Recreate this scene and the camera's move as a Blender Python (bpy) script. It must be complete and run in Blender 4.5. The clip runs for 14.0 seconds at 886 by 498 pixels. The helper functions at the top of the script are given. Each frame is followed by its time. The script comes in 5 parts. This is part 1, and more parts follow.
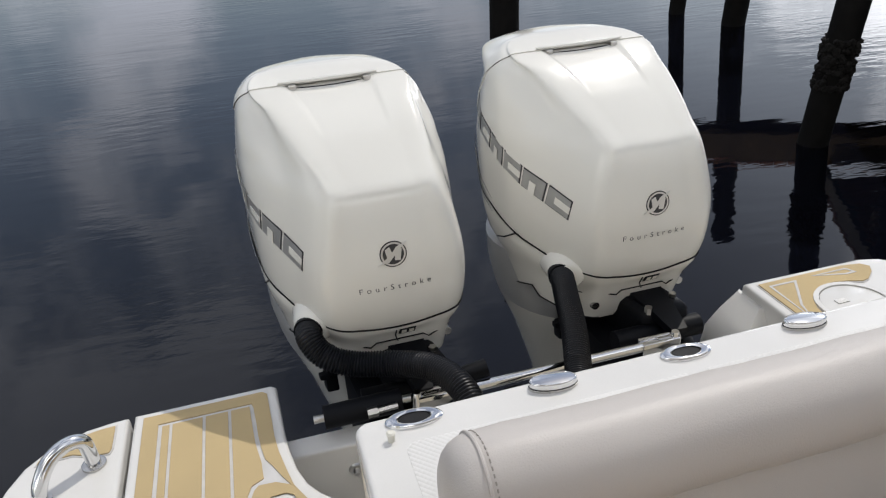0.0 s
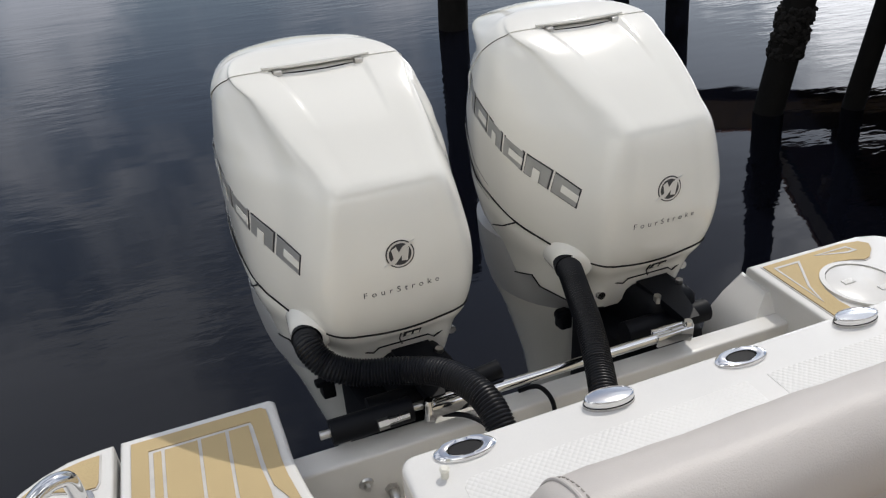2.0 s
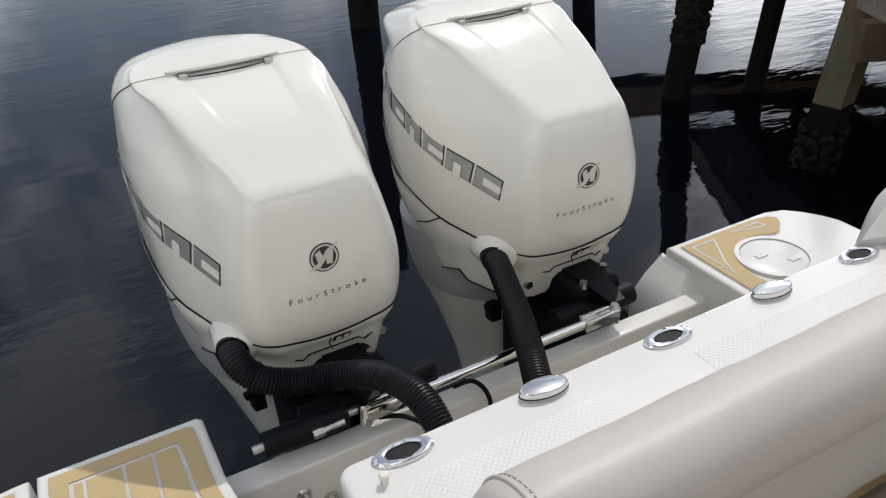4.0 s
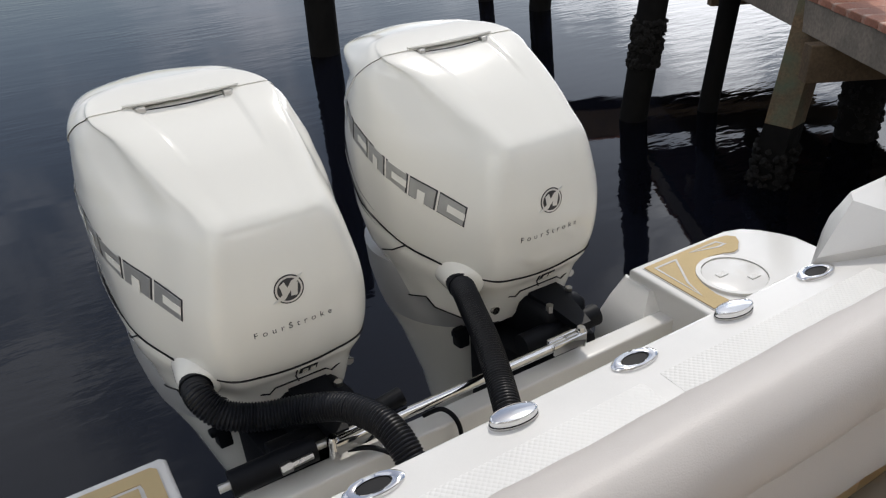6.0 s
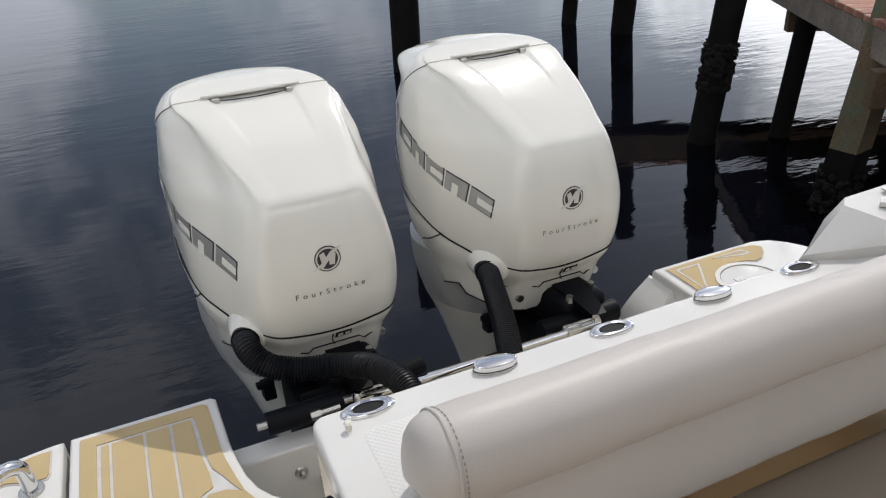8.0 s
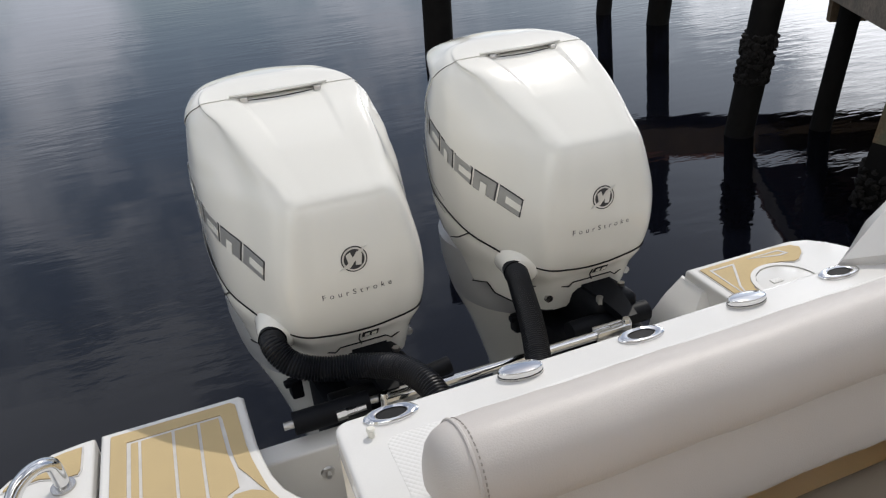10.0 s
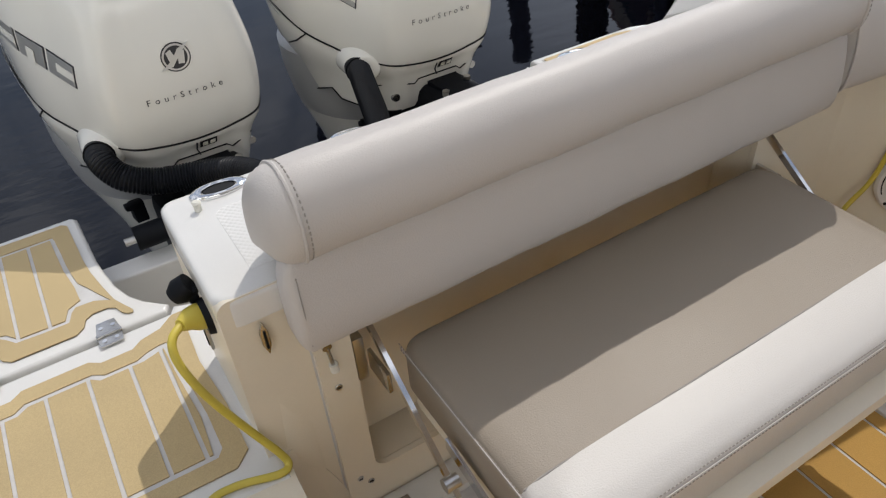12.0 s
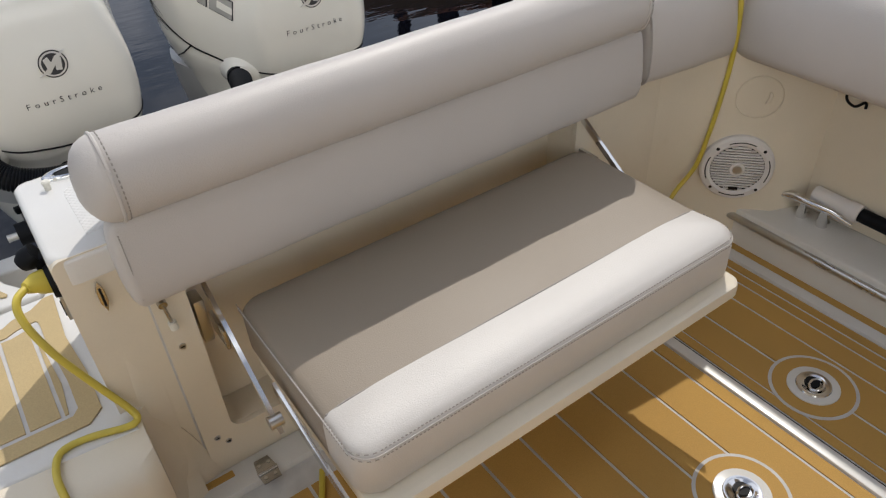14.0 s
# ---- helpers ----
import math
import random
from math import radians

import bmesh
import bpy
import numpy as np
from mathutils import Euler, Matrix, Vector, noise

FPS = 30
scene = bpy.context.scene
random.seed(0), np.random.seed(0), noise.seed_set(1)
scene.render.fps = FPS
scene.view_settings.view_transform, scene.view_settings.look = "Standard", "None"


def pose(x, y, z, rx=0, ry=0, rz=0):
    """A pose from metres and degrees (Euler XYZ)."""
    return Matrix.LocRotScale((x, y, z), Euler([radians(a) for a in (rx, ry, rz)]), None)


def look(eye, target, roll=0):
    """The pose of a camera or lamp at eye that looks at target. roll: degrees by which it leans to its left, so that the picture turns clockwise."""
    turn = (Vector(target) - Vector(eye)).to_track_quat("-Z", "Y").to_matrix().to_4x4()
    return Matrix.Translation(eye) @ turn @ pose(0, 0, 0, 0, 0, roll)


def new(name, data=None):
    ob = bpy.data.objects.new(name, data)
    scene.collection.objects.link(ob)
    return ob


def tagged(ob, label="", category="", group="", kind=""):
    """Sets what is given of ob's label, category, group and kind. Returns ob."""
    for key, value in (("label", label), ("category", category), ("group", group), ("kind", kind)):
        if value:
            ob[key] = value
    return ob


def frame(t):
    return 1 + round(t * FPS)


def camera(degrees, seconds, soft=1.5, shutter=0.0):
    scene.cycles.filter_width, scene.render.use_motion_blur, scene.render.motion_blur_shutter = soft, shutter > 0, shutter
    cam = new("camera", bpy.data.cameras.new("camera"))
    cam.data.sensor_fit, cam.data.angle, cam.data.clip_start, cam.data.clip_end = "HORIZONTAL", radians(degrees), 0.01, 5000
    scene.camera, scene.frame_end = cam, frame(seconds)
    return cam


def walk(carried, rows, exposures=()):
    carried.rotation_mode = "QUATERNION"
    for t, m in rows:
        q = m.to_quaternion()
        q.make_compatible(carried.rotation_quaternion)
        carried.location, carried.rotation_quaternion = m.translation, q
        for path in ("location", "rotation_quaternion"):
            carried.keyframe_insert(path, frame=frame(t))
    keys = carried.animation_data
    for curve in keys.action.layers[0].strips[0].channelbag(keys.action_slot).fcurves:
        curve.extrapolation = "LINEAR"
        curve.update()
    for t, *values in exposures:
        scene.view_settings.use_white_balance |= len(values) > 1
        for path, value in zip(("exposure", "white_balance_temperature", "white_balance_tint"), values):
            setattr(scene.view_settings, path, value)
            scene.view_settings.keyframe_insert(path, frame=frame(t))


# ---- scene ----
cam = camera(62.7, 14.0, soft=1.2)
PATH = [
    (0, (0.112, 0.007, 1.461), (0.536, 1.72, 0.52), -4.3),
    (0.5, (0.104, 0.036, 1.464), (0.517, 1.748, 0.517), -4.2),
    (1, (0.064, 0.1, 1.464), (0.508, 1.795, 0.499), -4.1),
    (1.5, (0.033, 0.153, 1.469), (0.528, 1.816, 0.475), -3.9),
    (2, (0.001, 0.192, 1.466), (0.564, 1.816, 0.444), -3.7),
    (2.5, (0.013, 0.205, 1.461), (0.638, 1.791, 0.416), -3.5),
    (3, (0.007, 0.205, 1.457), (0.682, 1.765, 0.402), -3.4),
    (5.5, (0.013, 0.223, 1.457), (0.838, 1.743, 0.453), -4.0),
    (6, (0.013, 0.216, 1.462), (0.86, 1.734, 0.473), -3.7),
    (6.5, (0.039, 0.16, 1.462), (0.882, 1.694, 0.494), -3.5),
    (7, (0.079, 0.04, 1.45), (0.881, 1.607, 0.501), -3.4),
    (7.5, (0.063, -0.041, 1.46), (0.794, 1.569, 0.526), -3.6),
    (8, (0.034, -0.048, 1.472), (0.699, 1.595, 0.545), -3.8),
    (10.5, (0.061, -0.027, 1.482), (0.634, 1.637, 0.532), -4.9),
    (11, (0.047, -0.029, 1.451), (0.642, 1.581, 0.423), -4.9),
    (11.5, (0.05, -0.1, 1.4), (0.692, 1.411, 0.258), -5.0),
    (12, (0.095, -0.121, 1.326), (0.844, 1.216, 0.041), -4.4),
    (12.5, (0.141, -0.254, 1.314), (0.969, 0.992, -0.014), -3.5),
    (13, (0.161, -0.395, 1.337), (1.025, 0.875, 0.057), -3.4),
    (13.5, (0.178, -0.42, 1.337), (1.058, 0.869, 0.087), -3.4),
    (14, (0.181, -0.408, 1.329), (1.06, 0.901, 0.099), -3.2),
]
walk(cam, [(t, look(eye, target, roll)) for t, eye, target, roll in PATH], [(0, -0.02), (8, -0.02), (11, 0.04), (12, 0.05), (14, 0.10)])

# ---- light ----
SUN_WAY = Vector((0.56, 0.50, 1.0)).normalized()
sun = new("sun", bpy.data.lights.new("sun", "SUN"))
sun.data.energy, sun.data.angle, sun.data.color = 2.15, radians(0.55), (1.0, 0.95, 0.88)
sun.matrix_world = look(SUN_WAY * 50, (0, 0, 0))

world = bpy.data.worlds.new("sky")
scene.world = world
world.use_nodes = True
wn, wl = world.node_tree.nodes, world.node_tree.links
wn.clear()
sky = wn.new("ShaderNodeTexSky")
sky.sky_type, sky.sun_disc = "NISHITA", False
sky.sun_elevation, sky.sun_rotation = math.asin(SUN_WAY.z), math.atan2(SUN_WAY.x, SUN_WAY.y)
coord = wn.new("ShaderNodeTexCoord")
clouds = wn.new("ShaderNodeTexNoise")
clouds.inputs["Scale"].default_value, clouds.inputs["Detail"].default_value = 2.4, 9.0
clouds.inputs["Roughness"].default_value = 0.55
drift = wn.new("ShaderNodeMapping")
drift.inputs["Location"].default_value = (8.16, -7.67, -5.12)
shape = wn.new("ShaderNodeMapRange")
shape.interpolation_type = "SMOOTHSTEP"
shape.inputs[1].default_value, shape.inputs[2].default_value = 0.455, 0.585
shape.inputs[3].default_value, shape.inputs[4].default_value = 0.16, 1.0
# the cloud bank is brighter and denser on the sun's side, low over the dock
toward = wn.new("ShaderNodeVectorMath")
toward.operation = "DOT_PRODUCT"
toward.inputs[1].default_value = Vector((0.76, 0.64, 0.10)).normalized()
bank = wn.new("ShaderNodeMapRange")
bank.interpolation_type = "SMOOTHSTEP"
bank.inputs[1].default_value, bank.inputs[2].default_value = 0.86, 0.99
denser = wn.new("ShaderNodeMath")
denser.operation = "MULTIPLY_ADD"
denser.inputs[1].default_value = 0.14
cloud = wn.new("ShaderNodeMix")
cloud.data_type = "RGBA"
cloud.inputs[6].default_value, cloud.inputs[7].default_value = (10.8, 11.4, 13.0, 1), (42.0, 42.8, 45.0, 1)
# unseen clouds opposite the sun, brightened as added fill for the motor fronts
behind = wn.new("ShaderNodeVectorMath")
behind.operation = "DOT_PRODUCT"
behind.inputs[1].default_value = Vector((-0.50, -0.80, 0.30)).normalized()
cloud_fill = wn.new("ShaderNodeMapRange")
cloud_fill.interpolation_type = "SMOOTHSTEP"
cloud_fill.inputs[1].default_value, cloud_fill.inputs[2].default_value = 0.15, 0.85
cloud_all = wn.new("ShaderNodeMix")
cloud_all.data_type = "RGBA"
cloud_all.inputs[7].default_value = (31.0, 30.6, 30.0, 1)
mixer = wn.new("ShaderNodeMix")
mixer.data_type = "RGBA"
back = wn.new("ShaderNodeBackground")
back.inputs["Strength"].default_value = 0.074
out = wn.new("ShaderNodeOutputWorld")
wl.new(coord.outputs["Generated"], drift.inputs["Vector"])
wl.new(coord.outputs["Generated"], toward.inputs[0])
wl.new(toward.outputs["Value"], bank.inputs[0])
wl.new(drift.outputs["Vector"], clouds.inputs["Vector"])
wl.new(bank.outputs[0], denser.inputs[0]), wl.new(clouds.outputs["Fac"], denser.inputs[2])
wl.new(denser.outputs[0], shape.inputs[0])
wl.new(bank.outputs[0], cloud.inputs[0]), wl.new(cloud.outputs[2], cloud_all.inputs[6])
wl.new(coord.outputs["Generated"], behind.inputs[0]), wl.new(behind.outputs["Value"], cloud_fill.inputs[0])
wl.new(cloud_fill.outputs[0], cloud_all.inputs[0]), wl.new(cloud_all.outputs[2], mixer.inputs[7])
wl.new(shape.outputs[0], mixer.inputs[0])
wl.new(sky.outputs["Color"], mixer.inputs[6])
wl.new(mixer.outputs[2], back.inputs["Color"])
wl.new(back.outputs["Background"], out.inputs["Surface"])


# ---- materials ----
def material(name, colour, rough=0.5, metal=0.0, vary=0.06, scale=6.0, grain=0.0, grain_scale=300.0, coat=0.0, bump=0.0, bump_scale=200.0, spots=None, random_tint=0.0, spec=0.5, dots=0.0):
    """A plain surface with large stains, a fine grain and a fine relief, at real size."""
    m = bpy.data.materials.new(name)
    m.use_nodes = True
    n, l = m.node_tree.nodes, m.node_tree.links
    b = n["Principled BSDF"]
    b.inputs["Roughness"].default_value, b.inputs["Metallic"].default_value = rough, metal
    b.inputs["Coat Weight"].default_value, b.inputs["Coat Roughness"].default_value = coat, 0.06
    b.inputs["Specular IOR Level"].default_value = spec
    tc = n.new("ShaderNodeTexCoord")
    big = n.new("ShaderNodeTexNoise")
    big.inputs["Scale"].default_value, big.inputs["Detail"].default_value = scale, 6
    l.new(tc.outputs["Object"], big.inputs["Vector"])
    ramp = n.new("ShaderNodeMapRange")
    ramp.inputs[1].default_value, ramp.inputs[2].default_value = 0.3, 0.7
    ramp.inputs[3].default_value, ramp.inputs[4].default_value = 1 - vary, 1 + vary
    l.new(big.outputs["Fac"], ramp.inputs[0])
    value = ramp.outputs[0]
    fine = n.new("ShaderNodeTexNoise")
    fine.inputs["Scale"].default_value, fine.inputs["Detail"].default_value = grain_scale, 3
    l.new(tc.outputs["Object"], fine.inputs["Vector"])
    if grain:
        r2 = n.new("ShaderNodeMapRange")
        r2.inputs[1].default_value, r2.inputs[2].default_value = 0.3, 0.7
        r2.inputs[3].default_value, r2.inputs[4].default_value = 1 - grain, 1 + grain
        l.new(fine.outputs["Fac"], r2.inputs[0])
        mul = n.new("ShaderNodeMath")
        mul.operation = "MULTIPLY"
        l.new(value, mul.inputs[0]), l.new(r2.outputs[0], mul.inputs[1])
        value = mul.outputs[0]
    if random_tint:
        info = n.new("ShaderNodeObjectInfo")
        r3 = n.new("ShaderNodeMapRange")
        r3.inputs[3].default_value, r3.inputs[4].default_value = 1 - random_tint, 1 + random_tint
        l.new(info.outputs["Random"], r3.inputs[0])
        mul = n.new("ShaderNodeMath")
        mul.operation = "MULTIPLY"
        l.new(value, mul.inputs[0]), l.new(r3.outputs[0], mul.inputs[1])
        value = mul.outputs[0]
    hue = n.new("ShaderNodeHueSaturation")
    hue.inputs["Color"].default_value = (*colour, 1)
    l.new(value, hue.inputs["Value"])
    col = hue.outputs["Color"]
    if spots:
        sn = n.new("ShaderNodeTexNoise")
        sn.inputs["Scale"].default_value, sn.inputs["Detail"].default_value = spots[1], 8
        l.new(tc.outputs["Object"], sn.inputs["Vector"])
        sr = n.new("ShaderNodeMapRange")
        sr.inputs[1].default_value, sr.inputs[2].default_value = spots[2], spots[2] + 0.15
        l.new(sn.outputs["Fac"], sr.inputs[0])
        mx = n.new("ShaderNodeMix")
        mx.data_type = "RGBA"
        mx.inputs[7].default_value = (*spots[0], 1)
        l.new(sr.outputs[0], mx.inputs[0]), l.new(col, mx.inputs[6])
        col = mx.outputs[2]
    l.new(col, b.inputs["Base Color"])
    rr = n.new("ShaderNodeMapRange")
    rr.inputs[3].default_value, rr.inputs[4].default_value = rough * 0.8, min(1, rough * 1.2)
    l.new(big.outputs["Fac"], rr.inputs[0]), l.new(rr.outputs[0], b.inputs["Roughness"])
    if dots:
        vo = n.new("ShaderNodeTexVoronoi")
        vo.inputs["Scale"].default_value, vo.inputs["Randomness"].default_value = dots, 0.0
        dm = n.new("ShaderNodeMapping")
        dm.inputs["Rotation"].default_value = (0, 0, radians(45))
        l.new(tc.outputs["Object"], dm.inputs["Vector"]), l.new(dm.outputs["Vector"], vo.inputs["Vector"])
        bp = n.new("ShaderNodeBump")
        bp.inputs["Strength"].default_value, bp.inputs["Distance"].default_value, bp.invert = 1.0, 0.0018, True
        l.new(vo.outputs["Distance"], bp.inputs["Height"]), l.new(bp.outputs["Normal"], b.inputs["Normal"])
    elif bump:
        bn = n.new("ShaderNodeTexNoise")
        bn.inputs["Scale"].default_value, bn.inputs["Detail"].default_value = bump_scale, 3
        l.new(tc.outputs["Object"], bn.inputs["Vector"])
        bp = n.new("ShaderNodeBump")
        bp.inputs["Strength"].default_value, bp.inputs["Distance"].default_value = 1.0, bump
        l.new(bn.outputs["Fac"], bp.inputs["Height"]), l.new(bp.outputs["Normal"], b.inputs["Normal"])
    return m


GEL = material("gelcoat", (0.67, 0.658, 0.63), 0.22, vary=0.03, grain=0.01, coat=0.3, spots=((0.60, 0.56, 0.49), 5.0, 0.68))
CREAM = material("cream_liner", (0.72, 0.65, 0.525), 0.35, vary=0.03, grain=0.01, coat=0.2, spots=((0.66, 0.57, 0.42), 5.0, 0.66))
NONSKID = material("nonskid", (0.665, 0.655, 0.63), 0.55, vary=0.04, dots=130.0)
ENGINE = material("engine_paint", (0.745, 0.728, 0.672), 0.16, vary=0.012, scale=3, coat=0.5)
GREY_PAINT = material("grey_engine_band", (0.33, 0.33, 0.33), 0.3, vary=0.06, coat=0.3)
SILVER = material("silver_decal", (0.68, 0.68, 0.68), 0.28, metal=0.75, vary=0.05)
BRAND = material("grey_brand_foil", (0.36, 0.36, 0.35), 0.3, metal=0.4, vary=0.08, scale=20)
DARK_DECAL = material("dark_decal", (0.03, 0.03, 0.035), 0.35, vary=0.05)
SEAM = material("black_seam", (0.006, 0.006, 0.007), 0.6, spec=0.25)
BLACK = material("black_plastic", (0.003, 0.0036, 0.0055), 0.5, vary=0.2, bump=0.0004, bump_scale=120, spec=0.16)
HOSE = material("hose_rubber", (0.0035, 0.0042, 0.0068), 0.40, vary=0.2, spec=0.32)
CHROME = material("polished_steel", (0.74, 0.74, 0.74), 0.09, metal=1.0, vary=0.05)
STEEL = material("brushed_steel", (0.55, 0.54, 0.52), 0.28, metal=1.0, vary=0.08)
VINYL = material("vinyl_bolster", (0.51, 0.475, 0.445), 0.46, vary=0.02, bump=0.0005, bump_scale=420, spots=((0.47, 0.43, 0.39), 3.0, 0.66))
VINYL_TAN = material("vinyl_tan", (0.275, 0.23, 0.18), 0.5, vary=0.02, bump=0.0005, bump_scale=420)
VINYL_WHITE = material("vinyl_white", (0.58, 0.55, 0.515), 0.45, vary=0.02, bump=0.0005, bump_scale=420)
THREAD = material("stitching", (0.32, 0.295, 0.265), 0.8)
PAD = material("foam_decking", (0.47, 0.275, 0.07), 0.85, vary=0.05, scale=4, grain=0.08, grain_scale=500, bump=0.0006, bump_scale=500, random_tint=0.05)
PAD_FADED = material("faded_foam_decking", (0.47, 0.36, 0.19), 0.85, vary=0.06, scale=5, grain=0.08, grain_scale=500, bump=0.0006, bump_scale=500, random_tint=0.04)
GROOVE = material("groove_grey", (0.55, 0.54, 0.53), 0.8, vary=0.08, scale=30)
CORD = material("yellow_cord", (0.55, 0.44, 0.06), 0.42, vary=0.06, scale=20)
SPEAKER_W = material("speaker_white", (0.68, 0.66, 0.65), 0.45)
PILE = material("wet_pile", (0.0055, 0.005, 0.0045), 0.8, spec=0.12, vary=0.4, scale=8, bump=0.01, bump_scale=14)
TIMBER = material("weathered_timber", (0.115, 0.076, 0.042), 0.8, vary=0.22, scale=5, grain=0.2, grain_scale=60, bump=0.003, bump_scale=60)
POST_TIMBER = material("post_timber", (0.125, 0.082, 0.044), 0.8, vary=0.25, scale=5, grain=0.25, grain_scale=60, bump=0.003, bump_scale=60, spots=((0.085, 0.105, 0.065), 3.5, 0.52))
FASCIA = material("grey_timber", (0.21, 0.175, 0.14), 0.85, vary=0.25, scale=6, grain=0.2, grain_scale=50, bump=0.003, bump_scale=50)
DECKING = material("red_stained_planks", (0.33, 0.14, 0.09), 0.75, vary=0.2, scale=7, grain=0.15, grain_scale=70, spots=((0.45, 0.36, 0.30), 9.0, 0.60), random_tint=0.15, bump=0.002, bump_scale=60)
BARNACLE = material("barnacles", (0.012, 0.011, 0.010), 0.9, spec=0.15, vary=0.5, scale=30, bump=0.01, bump_scale=60)
LABEL_W = material("label_white", (0.7, 0.68, 0.6), 0.5)

GLASS = bpy.data.materials.new("tinted_glass")
GLASS.use_nodes = True
gb = GLASS.node_tree.nodes["Principled BSDF"]
gb.inputs["Base Color"].default_value, gb.inputs["Roughness"].default_value = (0.45, 0.62, 0.66, 1), 0.03
gb.inputs["Transmission Weight"].default_value, gb.inputs["IOR"].default_value = 1.0, 1.45

WATER = bpy.data.materials.new("harbour_water")
WATER.use_nodes = True
n, l = WATER.node_tree.nodes, WATER.node_tree.links
b = n["Principled BSDF"]
b.inputs["Base Color"].default_value = (0.0020, 0.0024, 0.0045, 1)
b.inputs["Roughness"].default_value, b.inputs["IOR"].default_value = 0.03, 1.333
tc = n.new("ShaderNodeTexCoord")
mp = n.new("ShaderNodeMapping")
mp.inputs["Rotation"].default_value, mp.inputs["Scale"].default_value = (0, 0, radians(25)), (0.55, 1.5, 1)
l.new(tc.outputs["Object"], mp.inputs["Vector"])
w1, w2 = n.new("ShaderNodeTexNoise"), n.new("ShaderNodeTexNoise")
w1.inputs["Scale"].default_value, w1.inputs["Detail"].default_value = 6.0, 3
w2.inputs["Scale"].default_value, w2.inputs["Detail"].default_value = 1.1, 2
calm = n.new("ShaderNodeTexNoise")
calm.inputs["Scale"].default_value, calm.inputs["Detail"].default_value = 0.55, 2
cr = n.new("ShaderNodeMapRange")
cr.inputs[1].default_value, cr.inputs[2].default_value, cr.inputs[3].default_value = 0.42, 0.66, 0.10
l.new(mp.outputs["Vector"], w1.inputs["Vector"]), l.new(mp.outputs["Vector"], w2.inputs["Vector"]), l.new(tc.outputs["Object"], calm.inputs["Vector"])
l.new(calm.outputs["Fac"], cr.inputs[0])
mu = n.new("ShaderNodeMath")
mu.operation = "MULTIPLY"
l.new(w1.outputs["Fac"], mu.inputs[0]), l.new(cr.outputs[0], mu.inputs[1])
b1, b2 = n.new("ShaderNodeBump"), n.new("ShaderNodeBump")
b1.inputs["Distance"].default_value, b2.inputs["Distance"].default_value = 0.0042, 0.0048
l.new(mu.outputs[0], b1.inputs["Height"]), l.new(w2.outputs["Fac"], b2.inputs["Height"])
l.new(b2.outputs["Normal"], b1.inputs["Normal"]), l.new(b1.outputs["Normal"], b.inputs["Normal"])


# ---- building helpers ----
def link(name, bm, mat, parent=None, label="", smooth=True, sharp=40):
    for f in bm.faces:
        f.smooth = smooth
    me = bpy.data.meshes.new(name)
    bmesh.ops.recalc_face_normals(bm, faces=bm.faces)
    bm.to_mesh(me)
    bm.free()
    if smooth:
        me.set_sharp_from_angle(angle=radians(sharp))
    me.materials.append(mat)
    ob = new(name, me)
    if parent is not None:
        ob.parent = parent
        ob.matrix_parent_inverse = parent.matrix_basis.inverted()
    if label:
        tagged(ob, label)
    return ob


def part(name, bm, mat, parent, label="", smooth=True, sharp=40):
    return link(name, bm, mat, parent, label, smooth, sharp)


def thing(name, place, label, category, group=""):
    ob = new(name)
    ob.empty_display_size = 0.05
    ob.matrix_basis = Matrix.Translation(place)
    return tagged(ob, label, category, group)


def box(lo, hi, bevel=0.0, seg=2, bm=None):
    bm2 = bmesh.new()
    bmesh.ops.create_cube(bm2, size=1.0)
    c, s = (Vector(lo) + Vector(hi)) / 2, Vector(hi) - Vector(lo)
    for v in bm2.verts:
        v.co = Vector((v.co.x * s.x, v.co.y * s.y, v.co.z * s.z)) + c
    if bevel:
        bmesh.ops.bevel(bm2, geom=bm2.edges[:], offset=min(bevel, min(s) * 0.49), segments=seg, profile=0.6, affect="EDGES")
    return merge(bm, bm2)


def merge(bm, bm2, m=None):
    if m is not None:
        bm2.transform(m)
    if bm is None:
        return bm2
    me = bpy.data.meshes.new("tmp")
    bm2.to_mesh(me)
    bm.from_mesh(me)
    bpy.data.meshes.remove(me)
    bm2.free()
    return bm


def smooth_line(pts, steps=8, closed=False):
    """Points on a Catmull-Rom curve through pts."""
    p = [Vector(q) for q in pts]
    n, out = len(p), []
    for i in range(n if closed else n - 1):
        if closed:
            a, b, c, d = p[i - 1], p[i], p[(i + 1) % n], p[(i + 2) % n]
        else:
            a, b, c, d = p[max(i - 1, 0)], p[i], p[i + 1], p[min(i + 2, n - 1)]
        for k in range(steps):
            t = k / steps
            out.append(0.5 * (2 * b + (c - a) * t + (2 * a - 5 * b + 4 * c - d) * t * t + (3 * b - a - 3 * c + d) * t ** 3))
    if not closed:
        out.append(p[-1])
    return out


